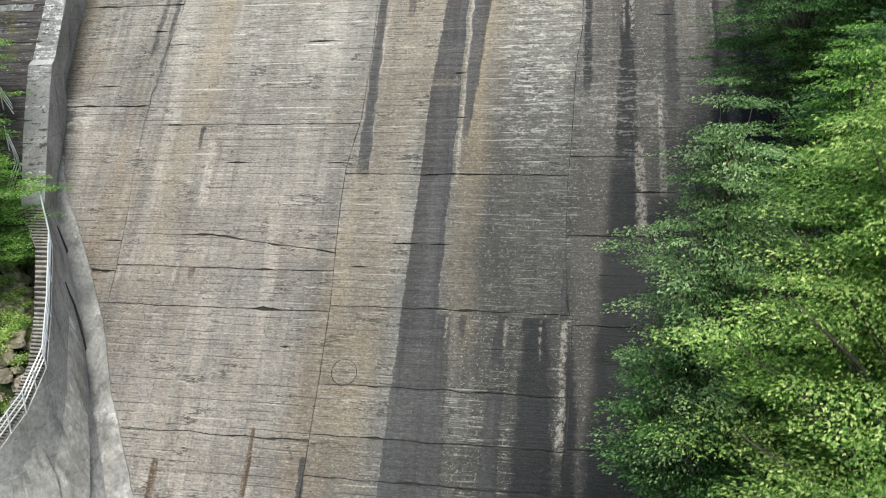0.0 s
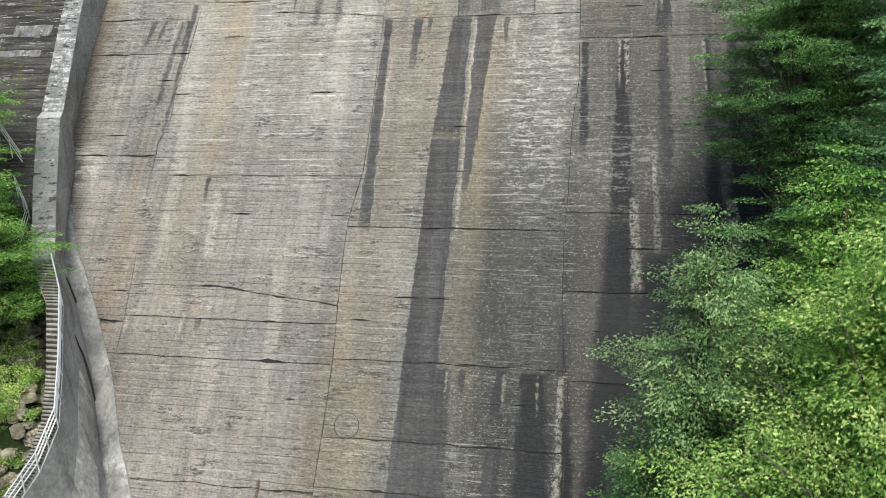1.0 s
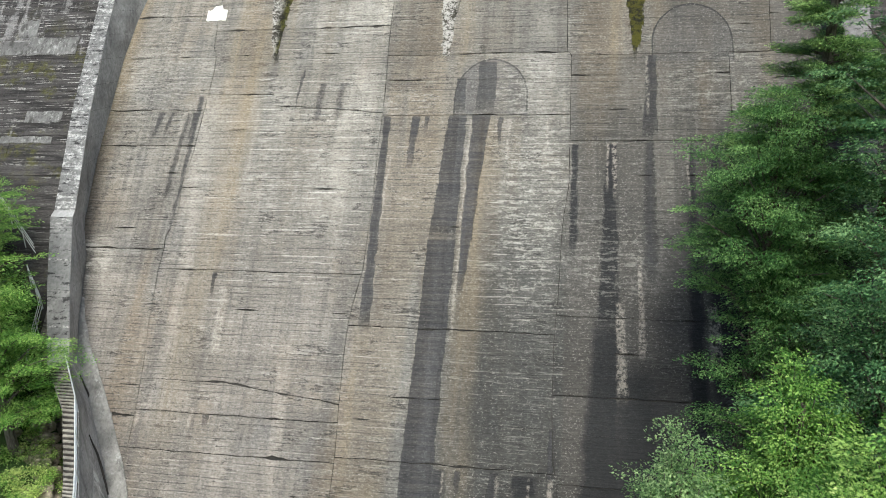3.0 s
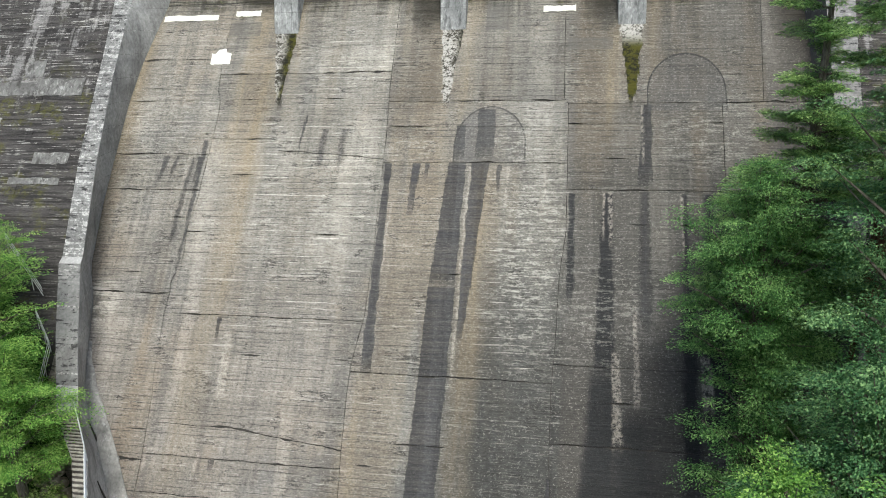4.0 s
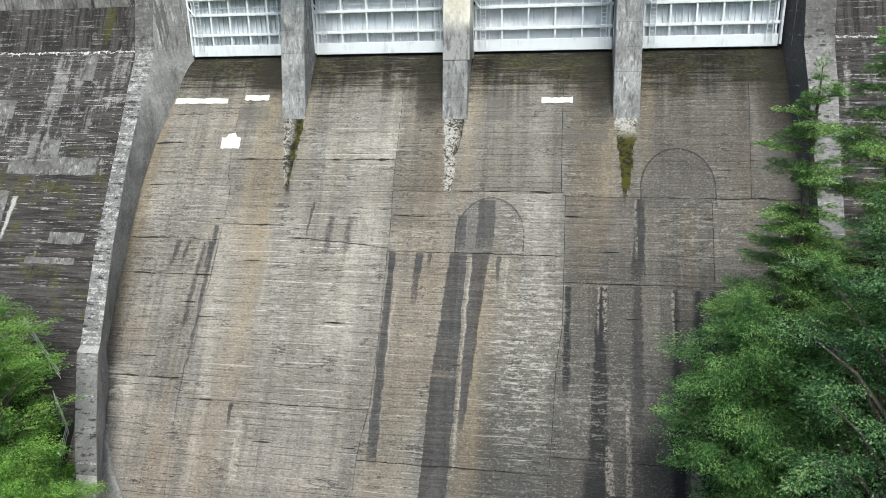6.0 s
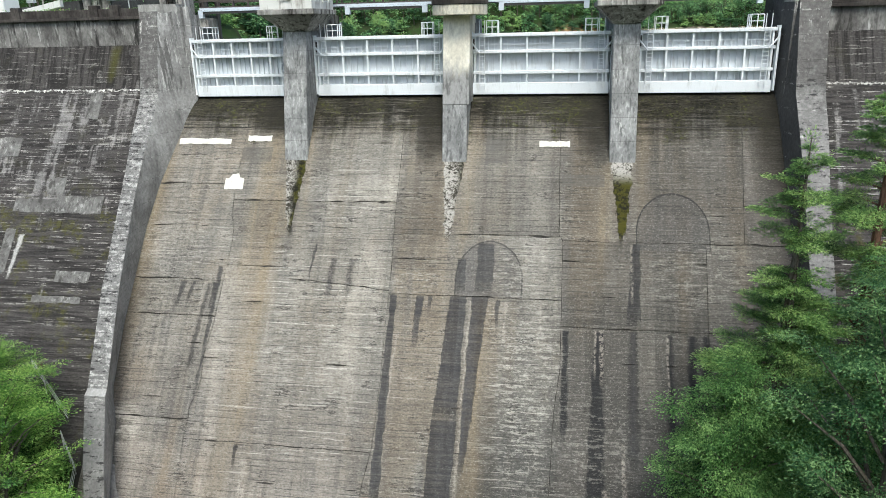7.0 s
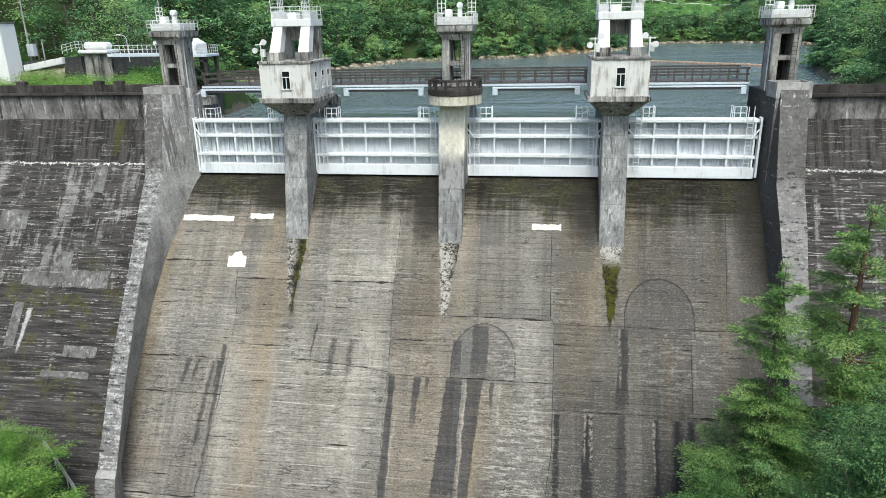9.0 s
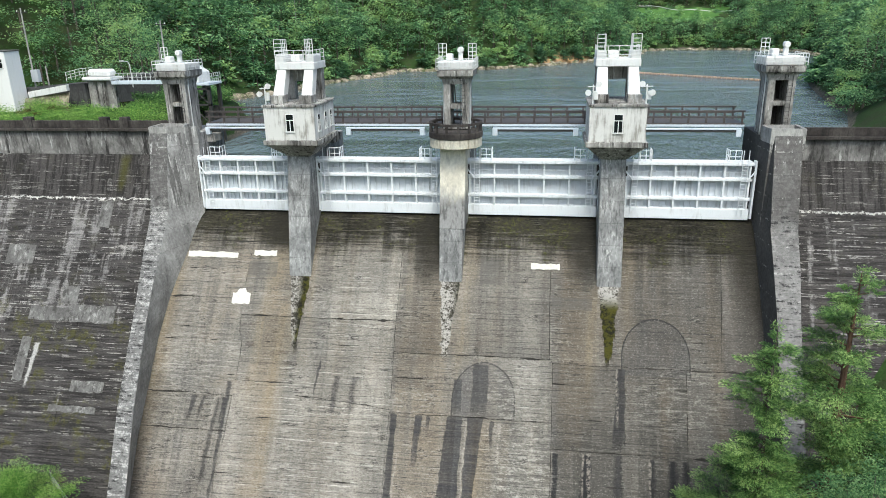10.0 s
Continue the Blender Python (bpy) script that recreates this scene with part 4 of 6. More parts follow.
# ---- training walls, with the curved stair wall at the left foot ----
# outer top, inner top and foot of the wall, from the pylon down to the valley
WALL_ROWS = [((-27.9, -1.2, 52.0), (-26.2, -1.2, 52.0), (-24.3, 0.8, 52.0)), ((-27.9, -3.2, 44.4), (-26.2, -3.2, 44.4), (-24.3, 0.2, 43.8)),
             ((-27.8, -5.25, 41.7), (-26.2, -5.25, 41.7), (-25.2, -2.6, 40.3)), ((-27.5, -7.6, 38.7), (-26.15, -7.6, 38.7), (-26.0, -5.2, 36.9)),
             ((-27.3, -9.5, 36.3), (-26.0, -9.5, 36.3), (-26.35, -7.5, 33.9)), ((-26.9, -14.0, 30.5), (-25.4, -14.0, 30.5), (-26.4, -12.7, 26.9)),
             ((-26.0, -18.7, 24.4), (-24.4, -18.7, 24.4), (-26.1, -15.7, 22.9)), ((-25.9, -19.3, 24.1), (-24.2, -19.3, 24.1), (-25.9, -16.2, 22.2)),
             ((-24.8, -22.2, 20.0), (-23.1, -22.2, 20.0), (-25.2, -17.4, 20.7)), ((-23.7, -24.3, 17.4), (-22.1, -24.3, 17.4), (-24.0, -20.1, 17.0)),
             ((-22.6, -26.0, 16.2), (-21.1, -26.0, 16.2), (-22.8, -21.6, 15.1)), ((-20.3, -28.1, 14.6), (-19.2, -28.1, 14.6), (-21.3, -23.0, 13.2)),
             ((-18.7, -30.9, 11.8), (-17.7, -30.9, 11.8), (-18.6, -25.9, 9.3)), ((-17.9, -32.8, 9.9), (-16.85, -32.8, 9.9), (-16.9, -28.5, 5.9)),
             ((-18.0, -34.4, 8.3), (-17.0, -34.4, 8.3), (-15.2, -30.5, 3.2)), ((-18.7, -35.9, 6.9), (-17.7, -35.9, 6.9), (-14.2, -31.7, 1.6)),
             ((-20.6, -38.2, 4.6), (-19.6, -38.2, 4.6), (-12.4, -33.6, -1.2)), ((-24.0, -40.5, 2.0), (-23.0, -41.2, 2.0), (-11.0, -36.0, -4.0))]


def wall_rings(rows, sign, shift):
    rings = []
    for o, i, f in rows:
        low = min(f[2], o[2]) - 9.0
        pts = [(o[0], o[1] + 3.5, low), o, i, lerp(i, f, 0.5), f, (f[0] - 0.4, f[1] + 3.0, f[2] - 3.0)]
        rings.append([(sign * x + shift, y, z) for x, y, z in pts])
    return rings


# the toe fills the last metre or so between wall and overflow face
TOE = [f for _, _, f in WALL_ROWS]
WALL_ROWS = [(o, i, (f[0] - 1.35 * min(1.0, max(0.0, (18.6 - f[2]) / 4.0)), f[1], f[2])) for o, i, f in WALL_ROWS]


def refine(rows, n=3):
    out = []
    for a, b in zip(rows, rows[1:]):
        out += [tuple(lerp(p, q, k / n) for p, q in zip(a, b)) for k in range(n)]
    return out + [rows[-1]]


def build_training_walls():
    left = thing("training_wall", (-27, -20, 0), "grey concrete training wall with lime crust, curving beside the spillway", "wall", "training walls")
    part("wall_body", Geo().loft(wall_rings(refine(WALL_ROWS), 1, 0)), WALL, left)
    # pale toe where the wall meets the overflow face
    rings = []
    n = Vector((0, -0.8, 0.6))
    for k in range(8 * 3, 16 * 3 + 1):
        p, q = along(TOE, k / 3), along([f for _, _, f in WALL_ROWS], k / 3)
        if p[2] > 18.4:
            continue
        jag = 0.05 * math.sin(k * 2.1) + RND.uniform(-0.05, 0.05)
        a, b = Vector((q[0] - 0.25, face_y(q[2]), q[2])), Vector((p[0] + jag, face_y(p[2]), p[2] + jag))
        rings.append([a - n * 0.3, a + n * (0.42 + 0.03 * math.sin(k * 1.3)), a.lerp(b, 0.8) + n * (0.22 + RND.uniform(-0.02, 0.02)), b + n * 0.10, b - n * 0.3])
    part("toe", Geo().loft(rings), FILLET, left, "pale cracked concrete toe")
    tops, feet = [r[1] for r in WALL_ROWS], [r[2] for r in WALL_ROWS]

    def on_wall(t, f, out=0.0):
        """A point of the curved inner face, t rows down and f of the way to its foot."""
        i, q = Vector(along(tops, t)), Vector(along(feet, t))
        d = (q - i).normalized()
        side = (Vector(along(tops, t + 0.3)) - Vector(along(tops, t - 0.3))).normalized()
        up = d.cross(side)
        up = -up if up.x < 0 else up
        return i.lerp(q, f) + up.normalized() * out

    # overhanging slab edges; the shade in the gap beneath is built as a dark strip
    for line, w0 in ((((10.45, 0.66), (10.95, 0.84), (11.2, 1.0), (11.4, 1.1)), 0.16), (((11.5, 0.52), (11.8, 0.72), (12.2, 0.86), (12.55, 1.0)), 0.15)):
        rings = []
        for k in range(13):
            t, f = along(line, 3 * k / 12)
            w = 0.03 + w0 * math.sin(math.pi * (k + 0.5) / 13) * RND.uniform(0.8, 1.15)
            c = on_wall(t, f, 0.03)
            across = (on_wall(t, f + 0.05) - on_wall(t, f)).normalized()
            lift = on_wall(t, f, 1.0) - on_wall(t, f)
            rings.append([c - across * w, c - across * w * 0.3 + lift * w * 0.5, c + across * w + lift * w * 0.25, c + across * w - lift * 0.15, c - across * w - lift * 0.15])
        part("slab_edge", Geo().loft(rings), JOINT_AND_SHADE, left, "shade under a slab edge, built as a dark strip")
    # pale worn slabs that stand proud of the inner face
    for left_edge, right_edge, out in ((((11.95, 0.50), (12.5, 0.44), (13.3, 0.40), (14.25, 0.42), (15.3, 0.46), (16.2, 0.50)), ((11.95, 0.54), (12.45, 0.68), (13.15, 0.70), (13.95, 0.72), (15.15, 0.76), (16.0, 0.80)), 0.34),
                                       (((14.5, 0.21), (14.8, 0.22), (15.1, 0.22), (15.4, 0.22), (15.8, 0.20), (16.3, 0.18)), ((14.5, 0.25), (14.7, 0.36), (14.95, 0.46), (15.25, 0.54), (15.7, 0.60), (16.2, 0.64)), 0.26)):
        rings = []
        for k in range(21):
            p, q = along(left_edge, 5 * k / 20), along(right_edge, 5 * k / 20)
            jag, h = RND.uniform(-0.008, 0.008), out * min(1.0, 0.2 + k / 7)
            rings.append([on_wall(*p, -0.2), on_wall(p[0], p[1] + jag, 0.02), on_wall(p[0] * 0.4 + q[0] * 0.6, p[1] * 0.4 + q[1] * 0.6 + jag, h * 0.8), on_wall(q[0], q[1] + jag, h), on_wall(*q, -0.2)])
        part("buttress", Geo().loft(rings), WORN, left, "pale worn concrete slab")
    right = thing("training_wall", (27, -20, 0), "dark grey concrete training wall half hidden by trees", "wall", "training walls")
    rows = [(o, (min(i[0] + 0.4, -25.4), i[1], i[2]), (-25.3 - 0.25 * min(1.0, max(0.0, 44 - f[2]) / 7), f[1], f[2])) for o, i, f in WALL_ROWS[:9]] + [((-24.4, -26, 15), (-22.8, -26, 15), (-24.8, -20.3, 16)), ((-24, -34, 4), (-22.4, -34, 4), (-24, -29, 5))]
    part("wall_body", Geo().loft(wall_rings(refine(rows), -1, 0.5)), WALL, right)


build_training_walls()


def build_stair():
    stair = thing("staircase", (-19, -31, 8), "narrow concrete stair running down along the curved wall", "stairs")
    outer, inner = [r[0] for r in WALL_ROWS[10:16]], [r[1] for r in WALL_ROWS[10:16]]
    n = 66
    for k in range(n):
        o, i = along(outer, 5 * k / n), along(inner, 5 * k / n)
        o2, i2 = along(outer, 5 * (k + 1.12) / n) if k < n - 1 else o, along(inner, 5 * (k + 1.12) / n) if k < n - 1 else i
        if k == n - 1:
            o2, i2 = (o[0] - 0.1, o[1] - 0.25, o[2]), (i[0] - 0.1, i[1] - 0.25, i[2])
        z = o[2] + 0.10
        pts = [(o[0] + 0.05, o[1]), (i[0] - 0.08, i[1]), (i2[0] - 0.08, i2[1]), (o2[0] + 0.05, o2[1])]
        st = part("step", Geo().prism(pts, z - 0.42, z), STEP, stair)
        # dark plate on each riser puts the shade below the tread into colour
        a, b = Vector((*pts[3], 0)), Vector((*pts[2], 0))
        q = (b - a).cross(Vector((0, 0, 1))).normalized() * 0.012
        if q.y > 0:
            q = -q
        part("riser", Geo().prism([(a.x, a.y), (b.x, b.y), (b.x + q.x, b.y + q.y), (a.x + q.x, a.y + q.y)], z - 0.40, z - 0.05), DARKC, st, "dark riser strip with shade in its colour")
    rail = thing("handrail", (-18, -31, 9), "white painted pipe handrail along the curved stair", "railing", "handrails")
    pts = [along(inner, 5 * t / 40) for t in range(41)]
    for h in (0.5, 0.8, 1.1):
        part("rail_pipe", Geo().tube([(x - 0.05, y, z + h) for x, y, z in pts], 0.035), RAIL, rail)
    for k in range(0, 41, 4):
        x, y, z = pts[k]
        part("post", Geo().tube([(x - 0.05, y, z - 0.05), (x - 0.05, y, z + 1.1)], 0.04), RAIL, rail)
    part("landing", Geo().box(-24.6, -21.6, -26.6, -25.6, 15.4, 16.0), DARKC, stair, "dark landing slab")


build_stair()


def build_fence(points, label):
    f = thing("fence", points[0], label, "railing", "handrails")
    for h in (0.45, 0.8, 1.1):
        part("rail_pipe", Geo().tube([(x, y, z + h) for x, y, z in points], 0.03), RAIL, f)
    for a, b in zip(points, points[1:]):
        n = max(1, round((Vector(b) - Vector(a)).length / 1.6))
        for k in range(n):
            x, y, z = lerp(a, b, k / n)
            part("post", Geo().tube([(x, y, z - 0.6), (x, y, z + 1.1)], 0.035), RAIL, f)


build_fence([(-32.6, -16.2, 24.2), (-29.2, -17.6, 20.4)], "galvanised pipe railing on a slope path")
build_fence([(-29.6, -18.2, 19.0), (-27.6, -19.8, 17.2), (-27.2, -22.0, 15.0), (-26.0, -25.0, 12.2)], "galvanised pipe railing beside the wall")

# ---- dam either side of the spillway ----
SIDE = [(3.4, 49.0), (1.5, 45.2), (1.2, 44.75), (-4.3, 37.0), (-7.4, 32.7), (-16.5, 20.5), (-24.0, 10.5)]


def side_y(z):
    zs, ys = [p[1] for p in SIDE][::-1], [p[0] for p in SIDE][::-1]
    return float(np.interp(z, zs, ys))


def build_side(name, xa, xb, label, top_z):
    d = thing(name, ((xa + xb) / 2, 0, 20), label, "dam wall", "dam walls beside the spillway")
    prof = [(3.45, top_z - 0.95)] + [(y + 0.06, z - 0.04) for y, z in SIDE] + [(9, 5), (9, top_z - 0.95)]
    part("body", Geo().loft([[(x, y, z) for y, z in prof] for x in (xa, xb)]), NOF_BODY, d)
    part("crest_wall", Geo().box(xa, xb, 3.36, 3.6, 46.6, top_z - 1.0), BAND, d, "grey rain-streaked crest wall")
    part("coping", Geo().box(xa, xb, 3.0, 3.9, top_z - 1.0, top_z - 0.72), DARKC, d, "blackened concrete coping", 0.03)
    part("parapet", Geo().box(xa, xb, 3.5, 3.75, top_z - 0.72, top_z), DARKC, d, "dark parapet beam", 0.03)
    step = 1 if xb > xa else -1
    x = xa
    while x != xb and abs(x - xa) < abs(xb - xa) - 0.1:
        x2 = x + step * min(RND.uniform(6.0, 8.0), abs(xb - x))
        z = 44.7
        while z > 14.5:
            z2 = z - RND.uniform(1.35, 1.75)
            a, b = min(x, x2) + 0.01, max(x, x2) - 0.01
            out = RND.uniform(0.0, 0.035)
            pts = []
            for q in (z2 + 0.012, z - 0.012):
                s = (side_y(q + 0.2) - side_y(q - 0.2)) / 0.4
                pts.append(Vector((0, side_y(q), q)) + Vector((0, -1, s)).normalized() * (0.02 + out))
            g = Geo().loft([[(xx, p.y, p.z) for xx in (a, b)] + [(xx, p.y + 0.14, p.z) for xx in (b, a)] for p in pts])
            part("concrete_panel", g, NOF, d)
            z = z2
        x = x2
    return d


LEFT_SIDE = build_side("abutment_dam", -28.0, -70.0, "dark mossy concrete dam wall with bare repaired lifts", 52.1)
RIGHT_SIDE = build_side("abutment_dam", 28.6, 66.0, "dark streaked concrete dam wall behind trees", 51.6)
for x in (-35.6, -33.4, -44.0, -52.0):
    part("parapet_post", Geo().box(x - 0.45, x + 0.45, 3.3, 3.95, 51.0, 52.45), DARKC, LEFT_SIDE, "dark parapet post", 0.05)
# smooth repair patches on the lifts
for x0, x1, z0, z1 in ((-40.5, -36.3, 34.55, 35.6), (-36.2, -31.6, 34.5, 35.85), (-37.5, -35.8, 35.95, 37.3), (-34.5, -31.2, 29.35, 30.15), (-36.2, -31.5, 27.85, 28.3), (-44.5, -41.5, 39.0, 40.6), (-35.5, -34.2, 42.2, 44.5), (-40.6, -39.6, 29.9, 33.2)):
    edge = [(lerp((x0, z0), (x1, z0), k / 8)[0], z0 + RND.uniform(-0.05, 0.05)) for k in range(9)] + [(x1 - (x1 - x0) * k / 8, z1 + RND.uniform(-0.05, 0.05)) for k in range(9)]
    lift = Vector((0, -0.81, 0.58))
    top = [Vector((x, side_y(z), z)) + lift * 0.075 for x, z in edge]
    part("repair_patch", Geo().loft([[p - lift * 0.10 for p in top], top]), PATCH, LEFT_SIDE, "smooth grey repair mortar patch")
for k in range(12):
    x, w, h = -28.6 - 1.3 * k - RND.uniform(0, 1.1), RND.uniform(0.06, 0.26), RND.uniform(0.04, 0.30)
    y = side_y(44.7 - h)
    part("lime_drip", Geo().add([(x - w / 2, 1.1, 44.80), (x + w / 2, 1.1, 44.80), (x + w * 0.35, y - 0.075, 44.68), (x - w * 0.4, y - 0.075, 44.70), (x, y - 0.08, 44.72 - h), (x + w * 0.2, y - 0.075, 44.72 - h * 0.7)],
                                [(0, 1, 2, 3), (3, 2, 5, 4)]), LIME, LEFT_SIDE, "white lime drip")

# ---- piers ----


def build_pier(x, label, material=PIER, half=1.03):
    p = thing("pier", (x, 0, 38), label, "bridge pier", "spillway piers")

    def ring(z):
        f = -1.6 - 0.2 * (49.5 - z)
        return [(x - half, f, z), (x + half, f, z), (x + half, 9.0, z), (x - half, 9.0, z)]
    part("shaft", Geo().loft([ring(z) for z in (38.0, 40, 42, 44, 46, 48, 50.4)]), material, p, bevel=0.06)
    return p


def window(x, y, z, w, h, parent, axis="y", out=-1):
    """A sash window with frame, two panes and sill; axis: the wall's normal."""
    def place(a0, a1, d0, d1, z0, z1):
        g = Geo()
        lo, hi = sorted((out * d0, out * d1))
        return g.box(x + a0, x + a1, y + lo, y + hi, z0, z1) if axis == "y" else g.box(x + lo, x + hi, y + a0, y + a1, z0, z1)
    f = place(-w / 2 - 0.06, -w / 2, -0.02, 0.05, z, z + h)
    for a0, a1, z0, z1 in ((w / 2, w / 2 + 0.06, z, z + h), (-w / 2, w / 2, z + h - 0.05, z + h), (-w / 2, w / 2, z + h * 0.62, z + h * 0.62 + 0.07), (-0.03, 0.03, z, z + h * 0.62)):
        q = place(a0, a1, -0.02, 0.05, z0, z1)
        f.add(q.v, q.f)
    fr = part("window", f, WHITER, parent, "white sash window")
    part("pane", place(-w / 2, w / 2, -0.04, 0.012, z, z + h * 0.62), GLASS, fr)
    part("pane", place(-w / 2, w / 2, -0.04, 0.012, z + h * 0.66, z + h - 0.03), GLASS, fr)
    part("sill", place(-w / 2 - 0.12, w / 2 + 0.12, -0.02, 0.10, z - 0.1, z), WHITER, fr)


def railing(points, h, parent, rows=3, every=0.9, r=0.03, mat=None):
    mat = mat or WHITER
    for k in range(rows):
        part("rail", Geo().tube([(x, y, z + h * (k + 1) / rows) for x, y, z in points], r, 5), mat, parent)
    for a, b in zip(points, points[1:]):
        n = max(1, round((Vector(b) - Vector(a)).length / every))
        for k in range(n + (b == points[-1])):
            x, y, z = lerp(a, b, k / n)
            part("post", Geo().tube([(x, y, z), (x, y, z + h)], r * 1.15, 5), mat, parent)


def floodlight(x, y, z, side):
    f = thing("floodlight", (x, y, z), "white twin floodlight on a short pole", "lamp", "floodlights")
    part("pole", Geo().tube([(x, y, z), (x, y, z + 1.5)], 0.06), WHITER, f)
    part("arm", Geo().tube([(x - 0.45, y, z + 1.35), (x + 0.45, y, z + 1.35)], 0.045), WHITER, f)
    for s, h in ((-0.4, 1.55), (0.4, 0.9)):
        part("lamp_head", Geo().loft([[(x + s * side + q * math.cos(a), y - 0.3 + d, z + h + q * math.sin(a)) for a in (2 * math.pi * k / 14 for k in range(14))] for q, d in ((0.12, 0.45), (0.19, 0.22), (0.24, 0.0))]), WHITER, f)
    part("junction_box", Geo().box(x + 0.05, x + 0.36, y - 0.15, y + 0.12, z + 0.35, z + 1.0), WHITER, f, bevel=0.02)


def build_hut(x, right_windows):
    """A gate hut that widens out of its pier."""
    h = thing("gate_hut", (x, -0.6, 50), "white rain-stained concrete gate hut on a flared pier head", "hut", "gate huts")
    a, y0, y1 = 2.22, -3.5, 2.1
    part("corbel", Geo().loft([[(x - 1.03, -1.75, 49.7), (x + 1.03, -1.75, 49.7), (x + 1.03, 2.1, 49.7), (x - 1.03, 2.1, 49.7)],
                               [(x - a - 0.1, y0 - 0.05, 51.0), (x + a + 0.1, y0 - 0.05, 51.0), (x + a + 0.1, y1, 51.0), (x - a - 0.1, y1, 51.0)]]), PYLON, h, "dark stained flared corbel", 0.03)
    part("base_slab", Geo().box(x - a - 0.22, x + a + 0.22, y0 - 0.2, y1 + 0.1, 51.0, 51.42), PYLON, h, "dark base slab", 0.04)
    part("wall", Geo().box(x - a, x + a, y0, y1, 51.42, 54.2), WHITE, h, bevel=0.03)
    for px in (-a + 0.12, -0.75, 0.75, a - 0.12):
        part("pilaster", Geo().box(x + px - 0.12, x + px + 0.12, y0 - 0.05, y0 + 0.02, 51.42, 54.2), WHITE, h)
    part("roof", Geo().box(x - a - 0.1, x + a + 0.1, y0 - 0.1, y1 + 0.1, 54.2, 54.42), PYLON, h, "dark stained roof slab", 0.03)
    window(x + 0.05, y0, 52.2, 0.62, 1.45, h)
    if right_windows:
        for wy in (-2.3, -0.4, 1.1):
            window(x + a, wy, 52.1, 0.55, 1.45, h, "x", 1)
    t = thing("hoist_tower", (x, 0, 54.4), "white concrete hoist tower with raking legs above a gate hut", "tower", "hoist towers")
    for s in (-1, 1):
        foot, head = x + s * 1.28, x + s * 1.22
        part("leg", Geo().loft([[(foot - 0.5, -2.6, 54.42), (foot + 0.5, -2.6, 54.42), (foot + 0.5, -1.5, 54.42), (foot - 0.5, -1.5, 54.42)],
                                [(head - 0.40, -1.0, 57.3), (head + 0.40, -1.0, 57.3), (head + 0.40, 0.1, 57.3), (head - 0.40, 0.1, 57.3)]]), WHITER, t, bevel=0.04)
        part("leg_base", Geo().box(foot - 0.56, foot + 0.56, -2.75, -1.35, 54.42, 55.1), PYLON, t, "dark stained leg base", 0.03)
        part("rear_column", Geo().box(x + s * 1.3 - 0.35, x + s * 1.3 + 0.35, 1.0, 1.8, 54.42, 57.3), PYLON, t, "dark rear column", 0.04)
    part("cross_wall", Geo().box(x - 1.0, x + 1.0, 1.1, 1.4, 56.0, 57.3), PYLON, t, "dark lintel", 0.03)
    part("cap_beam", Geo().box(x - 1.78, x + 1.78, -1.15, 2.0, 57.15, 57.75), WHITER, t, bevel=0.04)
    part("machine_box", Geo().box(x - 0.7, x + 0.1, 0.0, 0.9, 57.75, 58.3), WHITER, t, bevel=0.05)
    z = 57.75
    railing([(x - 1.7, 1.9, z), (x - 1.7, -1.1, z), (x + 1.7, -1.1, z), (x + 1.7, 1.9, z)], 1.0, t)
    for s in (-1, 1):
        railing([(x + s * 1.72, -1.1, z + 0.6), (x + s * 1.05, -1.1, z + 0.6), (x + s * 1.05, 0.1, z + 0.6)], 1.3, t, 4, 0.45)
        part("side_panel", Geo().box(x + s * 1.35 - 0.4, x + s * 1.35 + 0.4, -1.0, 0.9, 57.75, 58.35), WHITER, t, bevel=0.04)
    return h


PIERS = (-13.75, 0.1, 13.75)
build_pier(PIERS[0], "grey rain-streaked concrete pier beneath a white hut")
build_pier(PIERS[1], "grey concrete pier with a cream painted head")
build_pier(PIERS[2], "grey concrete pier with dark lift joints")
build_hut(-13.55, True)
build_hut(13.7, False)
floodlight(-15.6, -3.2, 54.42, -1)
floodlight(11.7, -3.2, 54.42, -1)
floodlight(15.8, -3.2, 54.42, 1)


